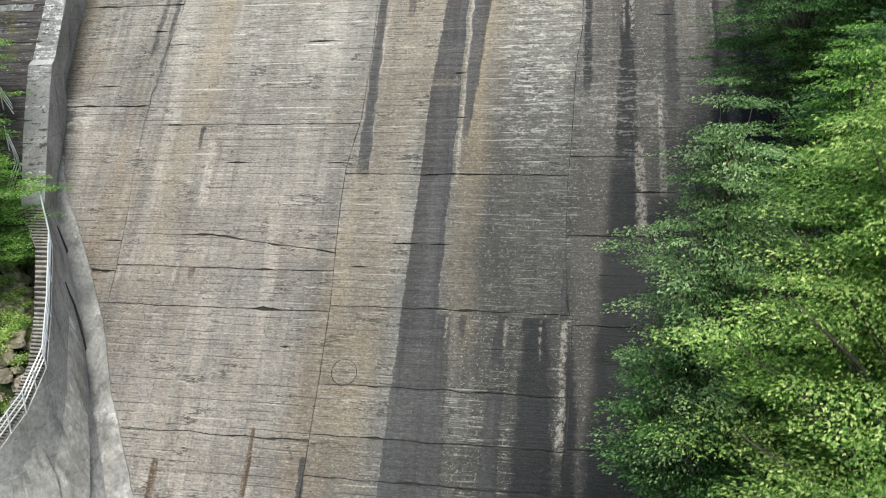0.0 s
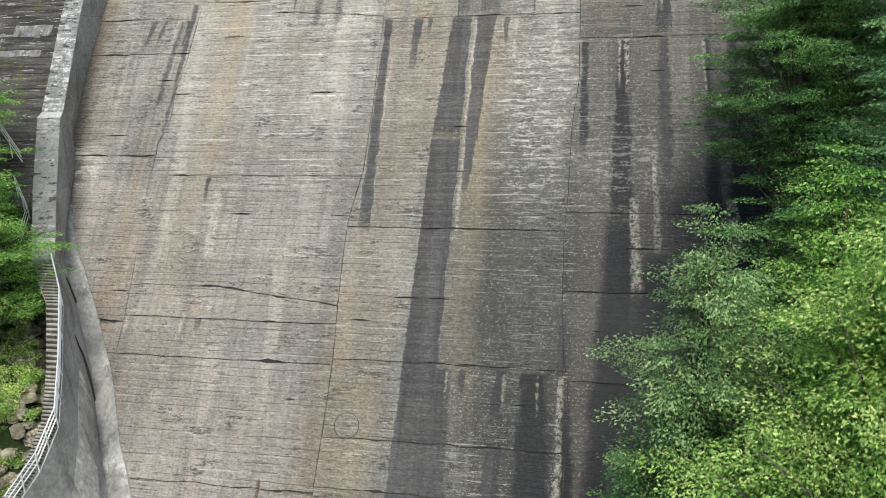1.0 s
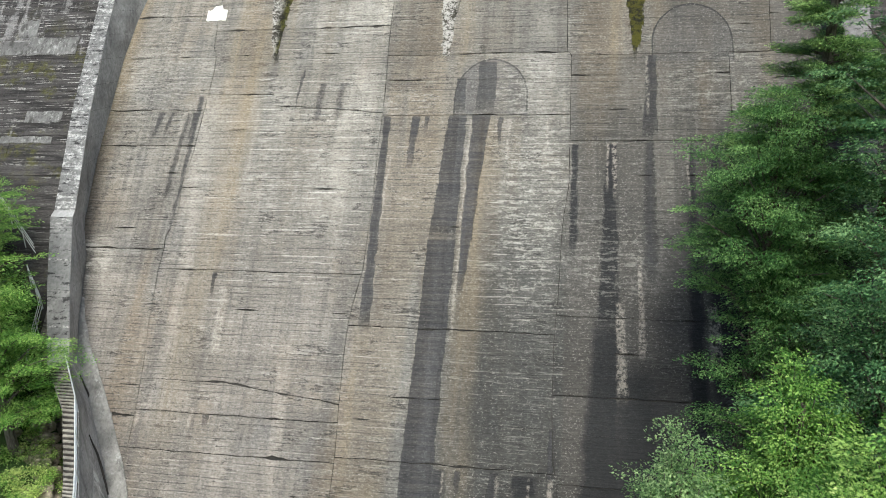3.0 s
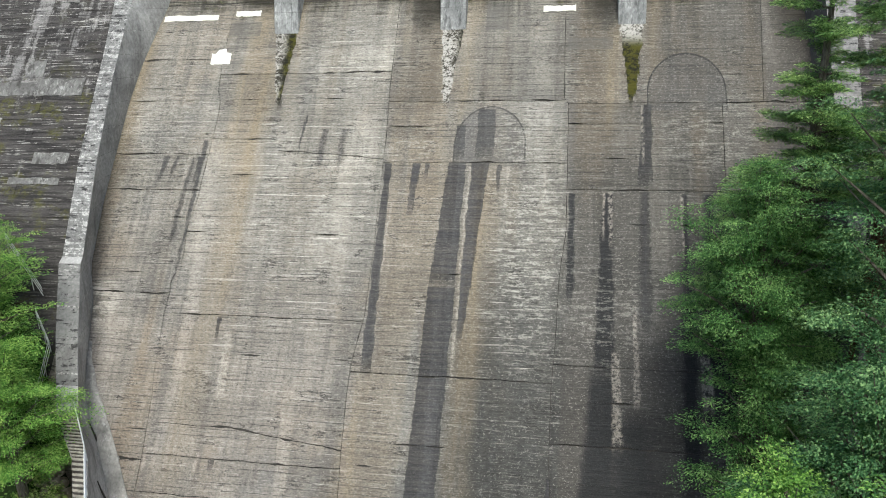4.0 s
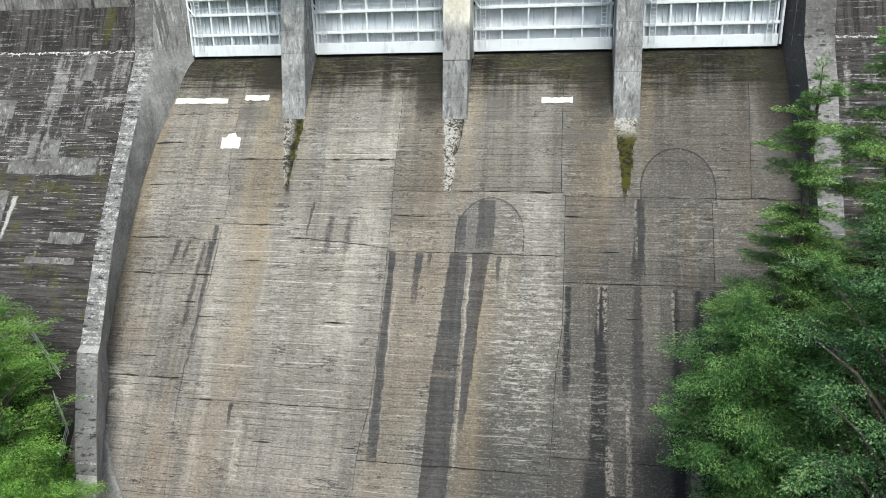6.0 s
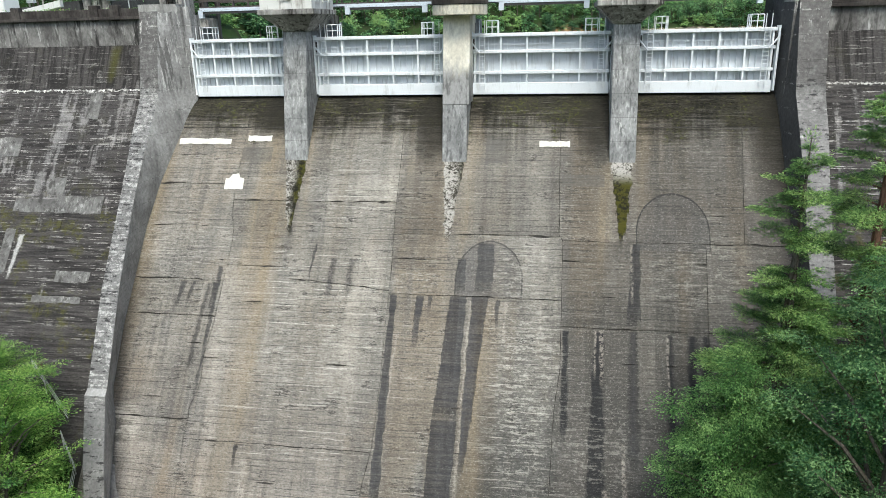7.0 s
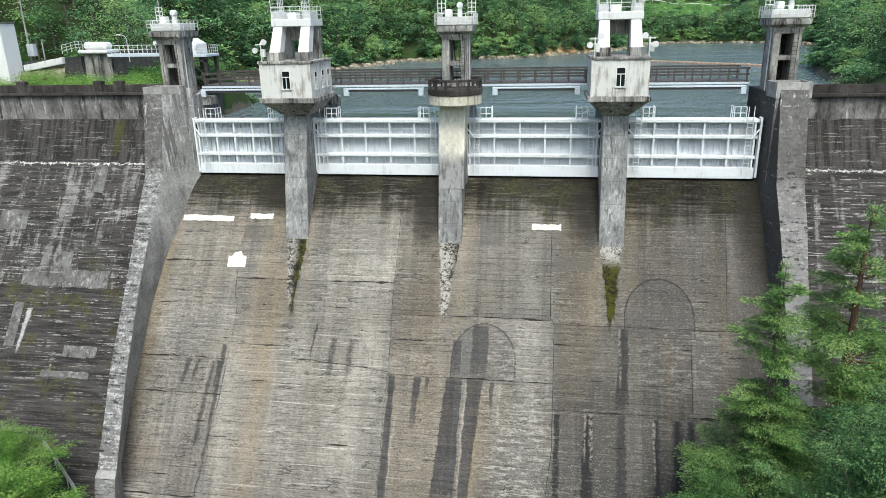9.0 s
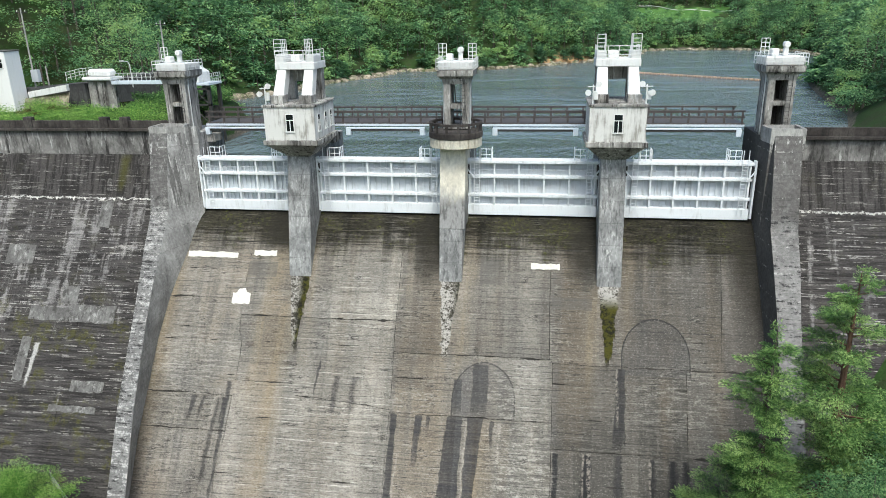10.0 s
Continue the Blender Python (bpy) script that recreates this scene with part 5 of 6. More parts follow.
def build_tower(name, x, y, zb, label, ladder_side, see_through=False):
    """A hollow concrete hoist tower with openings, a flared head and a railed platform."""
    t = thing(name, (x, y, zb), label, "tower", "hoist towers")
    w, d, top = 1.08, 1.15, 56.3
    for s in (-1, 1):
        part("column", Geo().box(x + s * (w - 0.3) - 0.3, x + s * (w - 0.3) + 0.3, y - d, y + d, zb, top), PYLON, t, bevel=0.06)
    for z0, z1 in ((zb, zb + 0.25), (53.75, 54.1), (55.85, top)):
        part("cross_beam", Geo().box(x - 0.5, x + 0.5, y - d + 0.12, y + d - 0.12, z0, z1), PYLON, t)
    if not see_through:
        part("back_wall", Geo().box(x - 0.5, x + 0.5, y + d - 0.3, y + d - 0.12, zb, 55.9), DARKC, t)
    part("cable", Geo().tube([(x - 0.3, y, 55.9), (x - 0.12, y - 0.2, 54.1)], 0.06), STEEL, t)
    r = lambda q, e, z: [(x - q, y - e, z), (x + q, y - e, z), (x + q, y + e, z), (x - q, y + e, z)]
    part("head", Geo().loft([r(w, d, 55.8), r(w + 0.12, d + 0.12, 56.25), r(w + 0.42, d + 0.5, 56.5), r(w + 0.46, d + 0.55, 56.95)]), PYLON, t, "dark stained flared head")
    z = 57.0
    part("machine_base", Geo().box(x - 1.45, x + 1.45, y - 1.3, y + 1.5, z, z + 0.65), WHITER, t, bevel=0.04)
    part("gearbox", Geo().box(x - 0.9, x - 0.35, y - 0.6, y + 0.3, z + 0.65, z + 1.25), WHITER, t, bevel=0.08)
    part("motor", Geo().loft([[(x + 0.3 + 0.25 * math.cos(a), y + dy, z + 1.55 + 0.25 * math.sin(a)) for a in (2 * math.pi * k / 18 for k in range(18))] for dy in (-0.35, 0.25)]), WHITER, t, "white round motor cover", 0.04)
    part("motor_stand", Geo().box(x + 0.12, x + 0.48, y - 0.2, y + 0.2, z + 0.65, z + 1.32), WHITER, t, bevel=0.05)
    railing([(x - 1.6, y - 1.65, z), (x + 1.6, y - 1.65, z), (x + 1.6, y + 1.7, z)], 0.9, t, 3, 0.7)
    railing([(x - 1.6, y - 1.65, z), (x - 1.6, y + 1.7, z)], 0.9, t, 3, 0.7)
    for s in ((-1, 1) if see_through else (-1,)):
        railing([(x + s * 1.6, y + 0.2, z + 0.7), (x + s * 0.95, y + 0.2, z + 0.7)], 1.35, t, 4, 0.3)
    lx = x + ladder_side * 0.58
    for s in (-0.2, 0.2):
        part("ladder_rail", Geo().tube([(lx + s, y - d - 0.12, zb), (lx + s, y - d - 0.12, 56.4)], 0.022, 5), STEEL, t)
    for k in range(14):
        part("rung", Geo().tube([(lx - 0.2, y - d - 0.12, zb + 0.3 * k + 0.2), (lx + 0.2, y - d - 0.12, zb + 0.3 * k + 0.2)], 0.016, 5), STEEL, t)
    for s in (-1, 1):
        part("pipe", Geo().tube([(x + s * (w + 0.06), y - d + 0.5, 50.0), (x + s * (w + 0.06), y - d + 0.5, 56.6)], 0.06), RAIL, t)
    return t


# middle tower on its round balcony
build_tower("hoist_tower", 0.42, 0.4, 52.0, "dark streaked concrete hoist tower with white machinery", 1, True)
ringb = thing("round_balcony", (0.4, -1.0, 50.6), "round pier-head balcony with cream base and blackened parapet", "balcony")
part("cream_base", Geo().disc(0.4, -1.0, 2.25, 50.65, 51.45, 40), PALE, ringb, "cream painted base", 0.04)
part("floor_slab", Geo().disc(0.4, -1.0, 2.32, 51.45, 51.95, 40), DARKC, ringb, "blackened slab edge", 0.04)
for z0, z1 in ((52.55, 52.75),):
    ring = lambda r, z: [(0.4 + r * math.cos(2 * math.pi * k / 40), -1.0 + r * math.sin(2 * math.pi * k / 40), z) for k in range(40)]
    part("parapet_rail", Geo().loft([ring(2.28, z0), ring(2.28, z1), ring(2.08, z1), ring(2.08, z0), ring(2.28, z0)], caps=False), DARKC, ringb)
for k in range(14):
    a = 2 * math.pi * k / 14
    c, s = 0.4 + 2.18 * math.cos(a), -1.0 + 2.18 * math.sin(a)
    part("baluster", Geo().box(c - 0.1, c + 0.1, s - 0.1, s + 0.1, 51.95, 52.55), DARKC, ringb)
head = Geo().loft([[(-0.93, -1.6 - 0.2 * (49.5 - z) - 0.05, z), (1.28, -1.6 - 0.2 * (49.5 - z) - 0.05, z), (1.28, 2.0, z), (-0.98, 2.0, z)] for z in (43.6, 45.5, 47.5, 50.66)])
part("cream_column", head, CREAM, ringb, "cream painted pier face with grime below", 0.05)

# end pylons
for s, x in ((-1, -26.3), (1, 27.2)):
    p = thing("end_pylon", (x, 0, 44), "concrete end pylon with pale open-topped parapet box", "pylon", "end pylons")
    if s < 0:
        plan = [(-27.95, -1.25), (-26.2, -1.25), (-24.3, 0.8), (-24.3, 6.0), (-27.95, 6.0)]
    else:
        plan = [(26.0, -1.25), (28.6, -1.25), (28.6, 6.0), (25.8, 6.0), (25.8, 0.7)]
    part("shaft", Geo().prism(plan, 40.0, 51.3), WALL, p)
    box = [(-27.98, -1.3), (-26.2, -1.3), (-25.1, -0.1), (-25.1, 1.0), (-27.98, 1.0)] if s < 0 else [(25.97, -1.3), (28.63, -1.3), (28.63, 1.0), (25.8, 1.0), (25.8, 0.2)]
    cx, cy = sum(q[0] for q in box) / 5, sum(q[1] for q in box) / 5
    rim = [[(cx + (a - cx) * k, cy + (b - cy) * k, z) for a, b in box] for k, z in ((1.0, 51.0), (1.0, 52.2), (0.86, 52.2), (0.86, 51.35))]
    part("parapet_box", Geo().loft(rim), PALEBOX, p, "pale grey parapet box")
build_tower("end_tower", -26.2, 2.2, 51.3, "dark streaked concrete end tower with railed platform", 1)
build_tower("end_tower", 27.0, 2.2, 51.3, "grey concrete end tower with railed platform", 1)

# ---- sluice gates ----


def build_gate(xa, xb):
    g = thing("sluice_gate", ((xa + xb) / 2, 0.6, 44.1), "pale grey steel roller gate with ribs, girders and ladders", "sluice gate", "sluice gates")
    part("skin_plate", Geo().box(xa, xb, 0.75, 0.85, 44.15, 49.1), GATE, g)
    part("bottom_plate", Geo().box(xa, xb, 0.15, 0.75, 44.15, 45.1), GATE_RIB, g, bevel=0.03)
    for z, h in ((45.85, 0.24), (47.55, 0.24)):
        part("girder", Geo().box(xa, xb, 0.12, 0.75, z, z + h), GATE_RIB, g, bevel=0.02)
    part("top_walkway", Geo().box(xa, xb, 0.05, 1.3, 48.88, 49.16), GATE_RIB, g, bevel=0.03)
    n = 5
    for k in range(n + 1):
        x = xa + 0.25 + (xb - xa - 0.5) * k / n
        part("rib", Geo().box(x - 0.07, x + 0.07, 0.16, 0.75, 45.1, 48.9), GATE_RIB, g)
    for k in range(n):
        for q in (1, 2, 3):
            x = xa + 0.25 + (xb - xa - 0.5) * (k + q / 4) / n
            part("stiffener", Geo().box(x - 0.025, x + 0.025, 0.55, 0.75, 45.1, 48.9), GATE, g)
    for k in range(n):
        x0, x1 = xa + 0.25 + (xb - xa - 0.5) * k / n, xa + 0.25 + (xb - xa - 0.5) * (k + 1) / n
        part("flange", Geo().box(x0 + 0.07, x1 - 0.07, 0.5, 0.75, 48.2, 48.3), GATE, g)
    for x, s in ((xa + 0.9, 1), (xb - 0.75, -1)):
        lad = part("ladder", Geo().tube([(x - 0.22, -0.05, 44.6), (x - 0.22, -0.05, 50.2)], 0.035, 5).tube([(x + 0.22, -0.05, 44.6), (x + 0.22, -0.05, 50.2)], 0.035, 5), GATE_RIB, g, "white ladder")
        for q in range(15):
            part("rung", Geo().tube([(x - 0.22, -0.05, 44.9 + 0.3 * q), (x + 0.22, -0.05, 44.9 + 0.3 * q)], 0.022, 4), GATE_RIB, lad)
        railing([(x + s * 0.35, 0.1, 49.16), (x + s * 1.3, 0.1, 49.16), (x + s * 1.3, 1.2, 49.16)], 1.0, g, 2, 0.5, 0.035, GATE_RIB)
        part("side_bracket", Geo().tube([(x - s * 0.85, 0.0, 48.4), (x - s * 0.2, -0.15, 47.6)], 0.07, 5), GATE_RIB, g)
        part("roller_box", Geo().box(x - s * 0.85 - 0.2, x - s * 0.85 + 0.2, 0.1, 0.75, 47.9, 48.75), STEEL, g, "dark roller recess")
        part("side_guide", Geo().box(x - s * 0.88 - 0.08, x - s * 0.88 + 0.08, -0.02, 0.6, 44.3, 49.3), GATE_RIB, g)


for xa, xb in ((-24.2, -14.85), (-12.65, -1.0), (1.2, 12.65), (14.85, 25.4)):
    build_gate(xa, xb)

# ---- footbridge behind the gates ----
bridge = thing("footbridge", (0, 4, 51), "brown steel footbridge with open railings across the piers", "bridge")
part("deck", Geo().box(-24.5, 25.0, 3.2, 6.6, 51.72, 51.95), BROWN, bridge)
part("kerb", Geo().box(-24.5, 25.0, 3.08, 3.2, 51.70, 52.02), BROWN, bridge, "dark brown deck edge")
part("kerb_strip", Geo().box(-24.5, 25.0, 3.0, 3.08, 51.72, 51.90), BEAM, bridge, "pale grey edge strip")
for y in (3.2, 6.5):
    for z in (52.45, 52.95):
        part("handrail", Geo().box(-24.5, 25.0, y - 0.07, y + 0.07, z, z + 0.15), BROWN, bridge)
    for k in range(34):
        x = -24.2 + 49.0 * k / 33
        part("post", Geo().box(x - 0.08, x + 0.08, y - 0.06, y + 0.06, 51.95, 53.0), BROWN, bridge)
for xa, xb in ((-24.2, -15.0), (-10.3, -2.9), (3.3, 10.9), (15.6, 24.6)):
    b = thing("inspection_beam", ((xa + xb) / 2, 2.3, 51.2), "pale blue-grey steel beam under the footbridge", "beam", "inspection beams")
    part("top_flange", Geo().box(xa, xb, 2.1, 2.5, 51.56, 51.68), BEAM, b, bevel=0.02)
    part("web", Geo().box(xa + 0.45, xb - 0.45, 2.16, 2.3, 51.36, 51.56), STEEL, b, "dark slotted web")
    for x in (xa, xb - 0.45):
        part("end_bracket", Geo().box(x, x + 0.45, 2.1, 2.5, 51.0, 51.56), BEAM, b, bevel=0.02)
for x in (-24.0, -15.4, -12.0, 12.3):
    part("corbel_bracket", Geo().box(x - 0.5, x + 0.5, 2.4, 4.2, 50.2, 51.0), PYLON, bridge, "stained concrete bracket", 0.06)

# ---- left bank: intake platform, walkway, buildings, poles ----
plat = thing("intake_platform", (-49.8, 25, 45), "concrete platform on fluted round columns at the bank", "platform")
for x in (-51.1, -49.8, -48.5):
    part("column", Geo().disc(x, 25.0, 0.62, 44.0, 54.3, 20), PYLON, plat)
part("slab", Geo().box(-51.9, -47.7, 23.9, 26.6, 54.3, 54.75), WHITER, plat, bevel=0.12)
part("cabinet", Geo().box(-51.4, -48.2, 24.4, 26.2, 54.75, 55.7), WHITER, plat, "pale equipment cover", 0.3)
railing([(-54.0, 23.9, 54.3), (-52.0, 23.9, 54.75), (-51.9, 26.5, 54.75)], 1.1, plat, 3, 0.6)
walkway = thing("walkway", (-43, 24, 54), "pale walkway bridge from the bank to the gate tower", "bridge")
part("girder", Geo().box(-47.7, -38.4, 23.8, 25.2, 53.85, 54.25), BEAM, walkway, bevel=0.03)
railing([(-47.7, 23.8, 54.25), (-38.4, 23.8, 54.25)], 1.0, walkway, 2, 0.6, 0.035)
tower = thing("intake_tower", (-36.2, 24, 40), "dark steel lattice intake tower with white rounded machine house", "tower")
part("deck", Geo().box(-38.4, -33.7, 22.6, 26.2, 53.75, 54.05), BEAM, tower, bevel=0.03)
hs = [[(x, y, z) for x, y in ((-38.2, 23.0), (-35.1, 23.0), (-35.1, 26.0), (-38.2, 26.0))] for z in (54.05, 55.3)] + [[(x, y, 55.95) for x, y in ((-37.8, 23.5), (-35.9, 23.5), (-35.9, 25.5), (-37.8, 25.5))]]
part("machine_house", Geo().loft(hs), WHITER, tower, "white machine house", 0.08)
railing([(-35.1, 22.7, 54.05), (-33.8, 22.7, 54.05), (-33.8, 26.1, 54.05)], 1.1, tower, 3, 0.6)
for x in (-38.0, -36.0, -34.0):
    for y in (23.0, 25.8):
        part("leg", Geo().box(x - 0.2, x + 0.2, y - 0.2, y + 0.2, 38.0, 53.75), STEEL, tower)
part("screen_panel", Geo().box(-37.9, -34.1, 25.2, 25.4, 44.0, 51.0), STEEL, tower, "dark slotted screen")
for z in (48.6, 51.2, 53.2):
    part("cross_beam", Geo().box(-38.2, -33.8, 22.8, 23.1, z, z + 0.22), STEEL, tower)
for k in range(2):
    for z in (48.7, 51.3):
        x = -38.0 + 2 * k
        part("brace", Geo().tube([(x, 22.9, z), (x + 2, 22.9, z + 2.0)], 0.07, 4).tube([(x + 2, 22.9, z), (x, 22.9, z + 2.0)], 0.07, 4), STEEL, tower)

house = thing("control_house", (-64, 25, 50), "white two-storey control building beside the dam", "building")
part("wall", Geo().box(-75, -60.3, 21.5, 24.2, 50.0, 58.2), BRIGHT, house, bevel=0.05)
part("roof", Geo().box(-75.1, -60.2, 21.4, 24.3, 58.2, 58.35), PATCH, house, bevel=0.05)
for wx, wz in ((-61.3, 56.2), (-63.6, 56.2), (-66.6, 55.0), (-70, 55.0), (-70, 51.6)):
    window(wx, 21.5, wz, 0.9, 1.1, house)
guard = thing("road_wall", (-55, 24, 51), "low pale concrete road wall above reddish bank stones", "wall")
part("wall", Geo().loft([[(-59.6, 23.4, 52.2), (-59.6, 24.0, 52.2), (-59.6, 24.0, 53.0), (-59.6, 23.4, 53.0)], [(-53, 22.2, 53.2), (-53, 22.8, 53.2), (-53, 22.8, 54.0), (-53, 22.2, 54.0)]]), WHITER, guard, bevel=0.03)
part("stone_face", Geo().loft([[(-62, 22.8, 50.0), (-62, 23.9, 52.0)], [(-53, 21.6, 50.5), (-53, 22.7, 53.0)]], closed=False), ROCK, guard, "reddish stone facing")
road = thing("access_road", (-58, 32, 52.4), "grey asphalt access road on the bank", "road", kind="structure")
part("surface", Geo().loft([[(-75, 24.5, 52.2), (-75, 31, 52.2), (-75, 31, 51.2), (-75, 24.5, 51.2)], [(-52, 24.5, 54.0), (-52, 31, 54.0), (-52, 31, 51), (-52, 24.5, 51)], [(-46, 40, 54.5), (-52, 44, 54.5), (-52, 44, 51), (-46, 40, 51)]]), ASPHALT, road)


def pole(x, y, z0, z1, label, arm=True, lamp=False, r=0.13):
    p = thing("utility_pole" if not lamp else "street_lamp", (x, y, z0), label, "utility pole" if not lamp else "lamp", "poles on the bank")
    part("shaft", Geo().tube([(x, y, z0), (x, y, z1)], [r, r * 0.7], 8), PALEBOX if not lamp else RAIL, p)
    if arm:
        part("crossarm", Geo().box(x - 0.8, x + 0.8, y - 0.06, y + 0.06, z1 - 0.6, z1 - 0.45), STEEL, p)
        for s in (-0.6, 0.6):
            part("insulator", Geo().disc(x + s, y, 0.06, z1 - 0.45, z1 - 0.25, 8), WHITER, p)
    if lamp:
        part("arm", Geo().tube([(x, y, z1), (x - 0.25, y, z1 + 0.4), (x - 0.9, y, z1 + 0.5)], 0.05, 6), RAIL, p)
        part("lamp_head", Geo().box(x - 1.4, x - 0.8, y - 0.12, y + 0.12, z1 + 0.42, z1 + 0.56), WHITER, p, bevel=0.03)
    return p


pole(-61.5, 27.5, 50.5, 63.5, "tall grey concrete utility pole by the white building")
part("transformer_box", Geo().box(-61.4, -60.4, 26.9, 27.5, 54.0, 55.6), GATE, pole(-60.6, 29.0, 50.5, 56.0, "short grey pole with a pale box", False), "pale grey box")
pole(-45.0, 33.0, 52.0, 61.6, "slim grey utility pole on the bank")
pole(-44.6, 31.0, 52.0, 58.8, "slim leaning grey pole on the bank", False)
pole(-48.0, 29.0, 53.0, 56.0, "curved galvanised street lamp at the road", False, True, 0.08)
pole(-72.5, 64.5, 50.0, 58.2, "galvanised mast with camera boxes on the wooded slope", False, True, 0.09)
pole(-60.0, 128.0, 60.0, 74.0, "far utility pole among trees")
pole(-52.0, 140.0, 62.0, 79.0, "far slim pole among trees", False)
car = thing("parked_car", (-47.5, 38.0, 54.5), "small white car parked on the bank road", "car")
part("body", Geo().loft([[(x, y, z) for x, y in ((-49.2, 37.2), (-45.8, 37.2), (-45.8, 38.8), (-49.2, 38.8))] for z in (54.8, 55.4)]), WHITER, car, bevel=0.12)
part("cabin", Geo().loft([[(x, y, 55.4) for x, y in ((-48.7, 37.3), (-46.3, 37.3), (-46.3, 38.7), (-48.7, 38.7))], [(x, y, 55.95) for x, y in ((-48.2, 37.5), (-46.7, 37.5), (-46.7, 38.5), (-48.2, 38.5))]]), GLASS, car, "dark glazed cabin", 0.06)
for x in (-48.5, -46.5):
    for y in (37.2, 38.8):
        part("wheel", Geo().loft([[(x + 0.3 * math.cos(a), y + d, 54.8 + 0.3 * math.sin(a)) for a in (2 * math.pi * k / 14 for k in range(14))] for d in (-0.1, 0.1)]), STEEL, car)

# ---- floating boom ----
boom = thing("floating_boom", (50, 135, LAKE), "string of rust-orange barrel floats across the reservoir", "float boom")
fl = Geo().loft([[(dx, 0.34 * math.cos(a), 0.34 * math.sin(a) + 0.1) for a in (2 * math.pi * k / 10 for k in range(10))] for dx in (-0.5, 0.5)]).mesh("float", 0.05)
fl.materials.append(ORANGE)
path = [(24.0, 143.0), (34, 132), (46, 120), (58, 108.0)]
part("cable", Geo().tube([(x, y, LAKE + 0.12) for x, y in path], 0.06, 5), STEEL, boom)
for k in range(38):
    a, b = along(path, 3 * k / 38), along(path, 3 * (k + 0.5) / 38)
    o = new("float", fl)
    o.matrix_basis = Matrix.Translation((a[0], a[1], LAKE)) @ Matrix.Rotation(math.atan2(b[1] - a[1], b[0] - a[0]), 4, "Z")
    o.parent = boom
    o.matrix_parent_inverse = world_of(boom).inverted()

# ---- far meadow and road over the lake ----
xs, ys = np.linspace(46, 92, 24), np.linspace(268, 330, 24)
mz = land(*np.meshgrid(xs, ys)) + 0.35
keep = [(j, i) for j in range(23) for i in range(23) if 11.0 < mz[j, i] - LAKE < 17 and xs[i] < 50 + 42 * (1 - abs(ys[j] - 300) / 60)]
me = bpy.data.meshes.new("meadow")
me.from_pydata([(x, y, float(mz[j, i])) for j, y in enumerate(ys) for i, x in enumerate(xs)], [], [(j * 24 + i, j * 24 + i + 1, (j + 1) * 24 + i + 1, (j + 1) * 24 + i) for j, i in keep])
tagged(part("meadow", me, MEADOW, None), "bright green grass clearing on the far bank", "meadow", kind="stuff")
gr = thing("guard_rail", (80, 300, 62), "white road guard rail on the far bank", "guard rail")
pts = [(42 + 3.2 * k, 300 - 0.6 * k) for k in range(25)]
pts = [(x, y, float(land(x, y)) + 0.9) for x, y in pts]
part("beam", Geo().tube(pts, 0.14, 5), WHITER, gr)
for x, y, z in pts[::2]:
    part("post", Geo().tube([(x, y, z - 1.6), (x, y, z + 0.2)], 0.12, 5), RAIL, gr)

# ---- trees ----


class Leaves:
    """Many small folded leaves, gathered as arrays."""

    def __init__(self, seed):
        self.rng, self.c, self.d, self.s, self.r = np.random.default_rng(seed), [], [], [], []

    def clump(self, centre, radius, flat, count, size, ratio=0.55, outward=None):
        """Leaves in a flattened cloud; the shell is denser than the core."""
        q = self.rng.normal(size=(count, 3))
        q /= np.linalg.norm(q, axis=1, keepdims=True)
        q *= (self.rng.random((count, 1)) ** 0.45) * radius
        q[:, 2] *= flat
        if outward is not None:
            o = np.asarray(outward, float)
            along_o = q @ o
            q += np.outer(along_o * 0.55, o)
            q[:, 2] -= 0.18 * np.abs(along_o)
        d = q * (1, 1, 0.3) + self.rng.normal(size=(count, 3)) * (0.55 * radius, 0.55 * radius, 0.25 * radius)
        if outward is not None:
            d += np.asarray(outward, float) * radius * 0.7
        self.c.append(q + centre)
        self.d.append(d)
        self.s.append(size * self.rng.uniform(0.7, 1.3, count))
        self.r.append(np.full(count, ratio))

    def mesh(self, name, material):
        c, d, s, r = (np.concatenate(a) for a in (self.c, self.d, self.s, self.r))
        d /= np.linalg.norm(d, axis=1, keepdims=True) + 1e-9
        up = np.array([0, 0, 1.0]) + self.rng.normal(size=c.shape) * 0.32
        side = np.cross(d, up)
        side /= np.linalg.norm(side, axis=1, keepdims=True) + 1e-9
        nrm = np.cross(side, d)
        L, W = s[:, None], (s * r)[:, None] * 0.5
        v = np.stack([c, c + d * L * 0.5 + side * W + nrm * W * 0.35, c + d * L - nrm * L * 0.1, c + d * L * 0.5 - side * W + nrm * W * 0.35], 1).reshape(-1, 3)
        n = len(c)
        me = bpy.data.meshes.new(name)
        me.vertices.add(4 * n)
        me.vertices.foreach_set("co", v.astype(np.float32).ravel())
        me.loops.add(4 * n)
        me.loops.foreach_set("vertex_index", np.arange(4 * n, dtype=np.int32))
        me.polygons.add(n)
        me.polygons.foreach_set("loop_start", np.arange(0, 4 * n, 4, dtype=np.int32))
        me.update(calc_edges=True)
        me.materials.append(material)
        return me


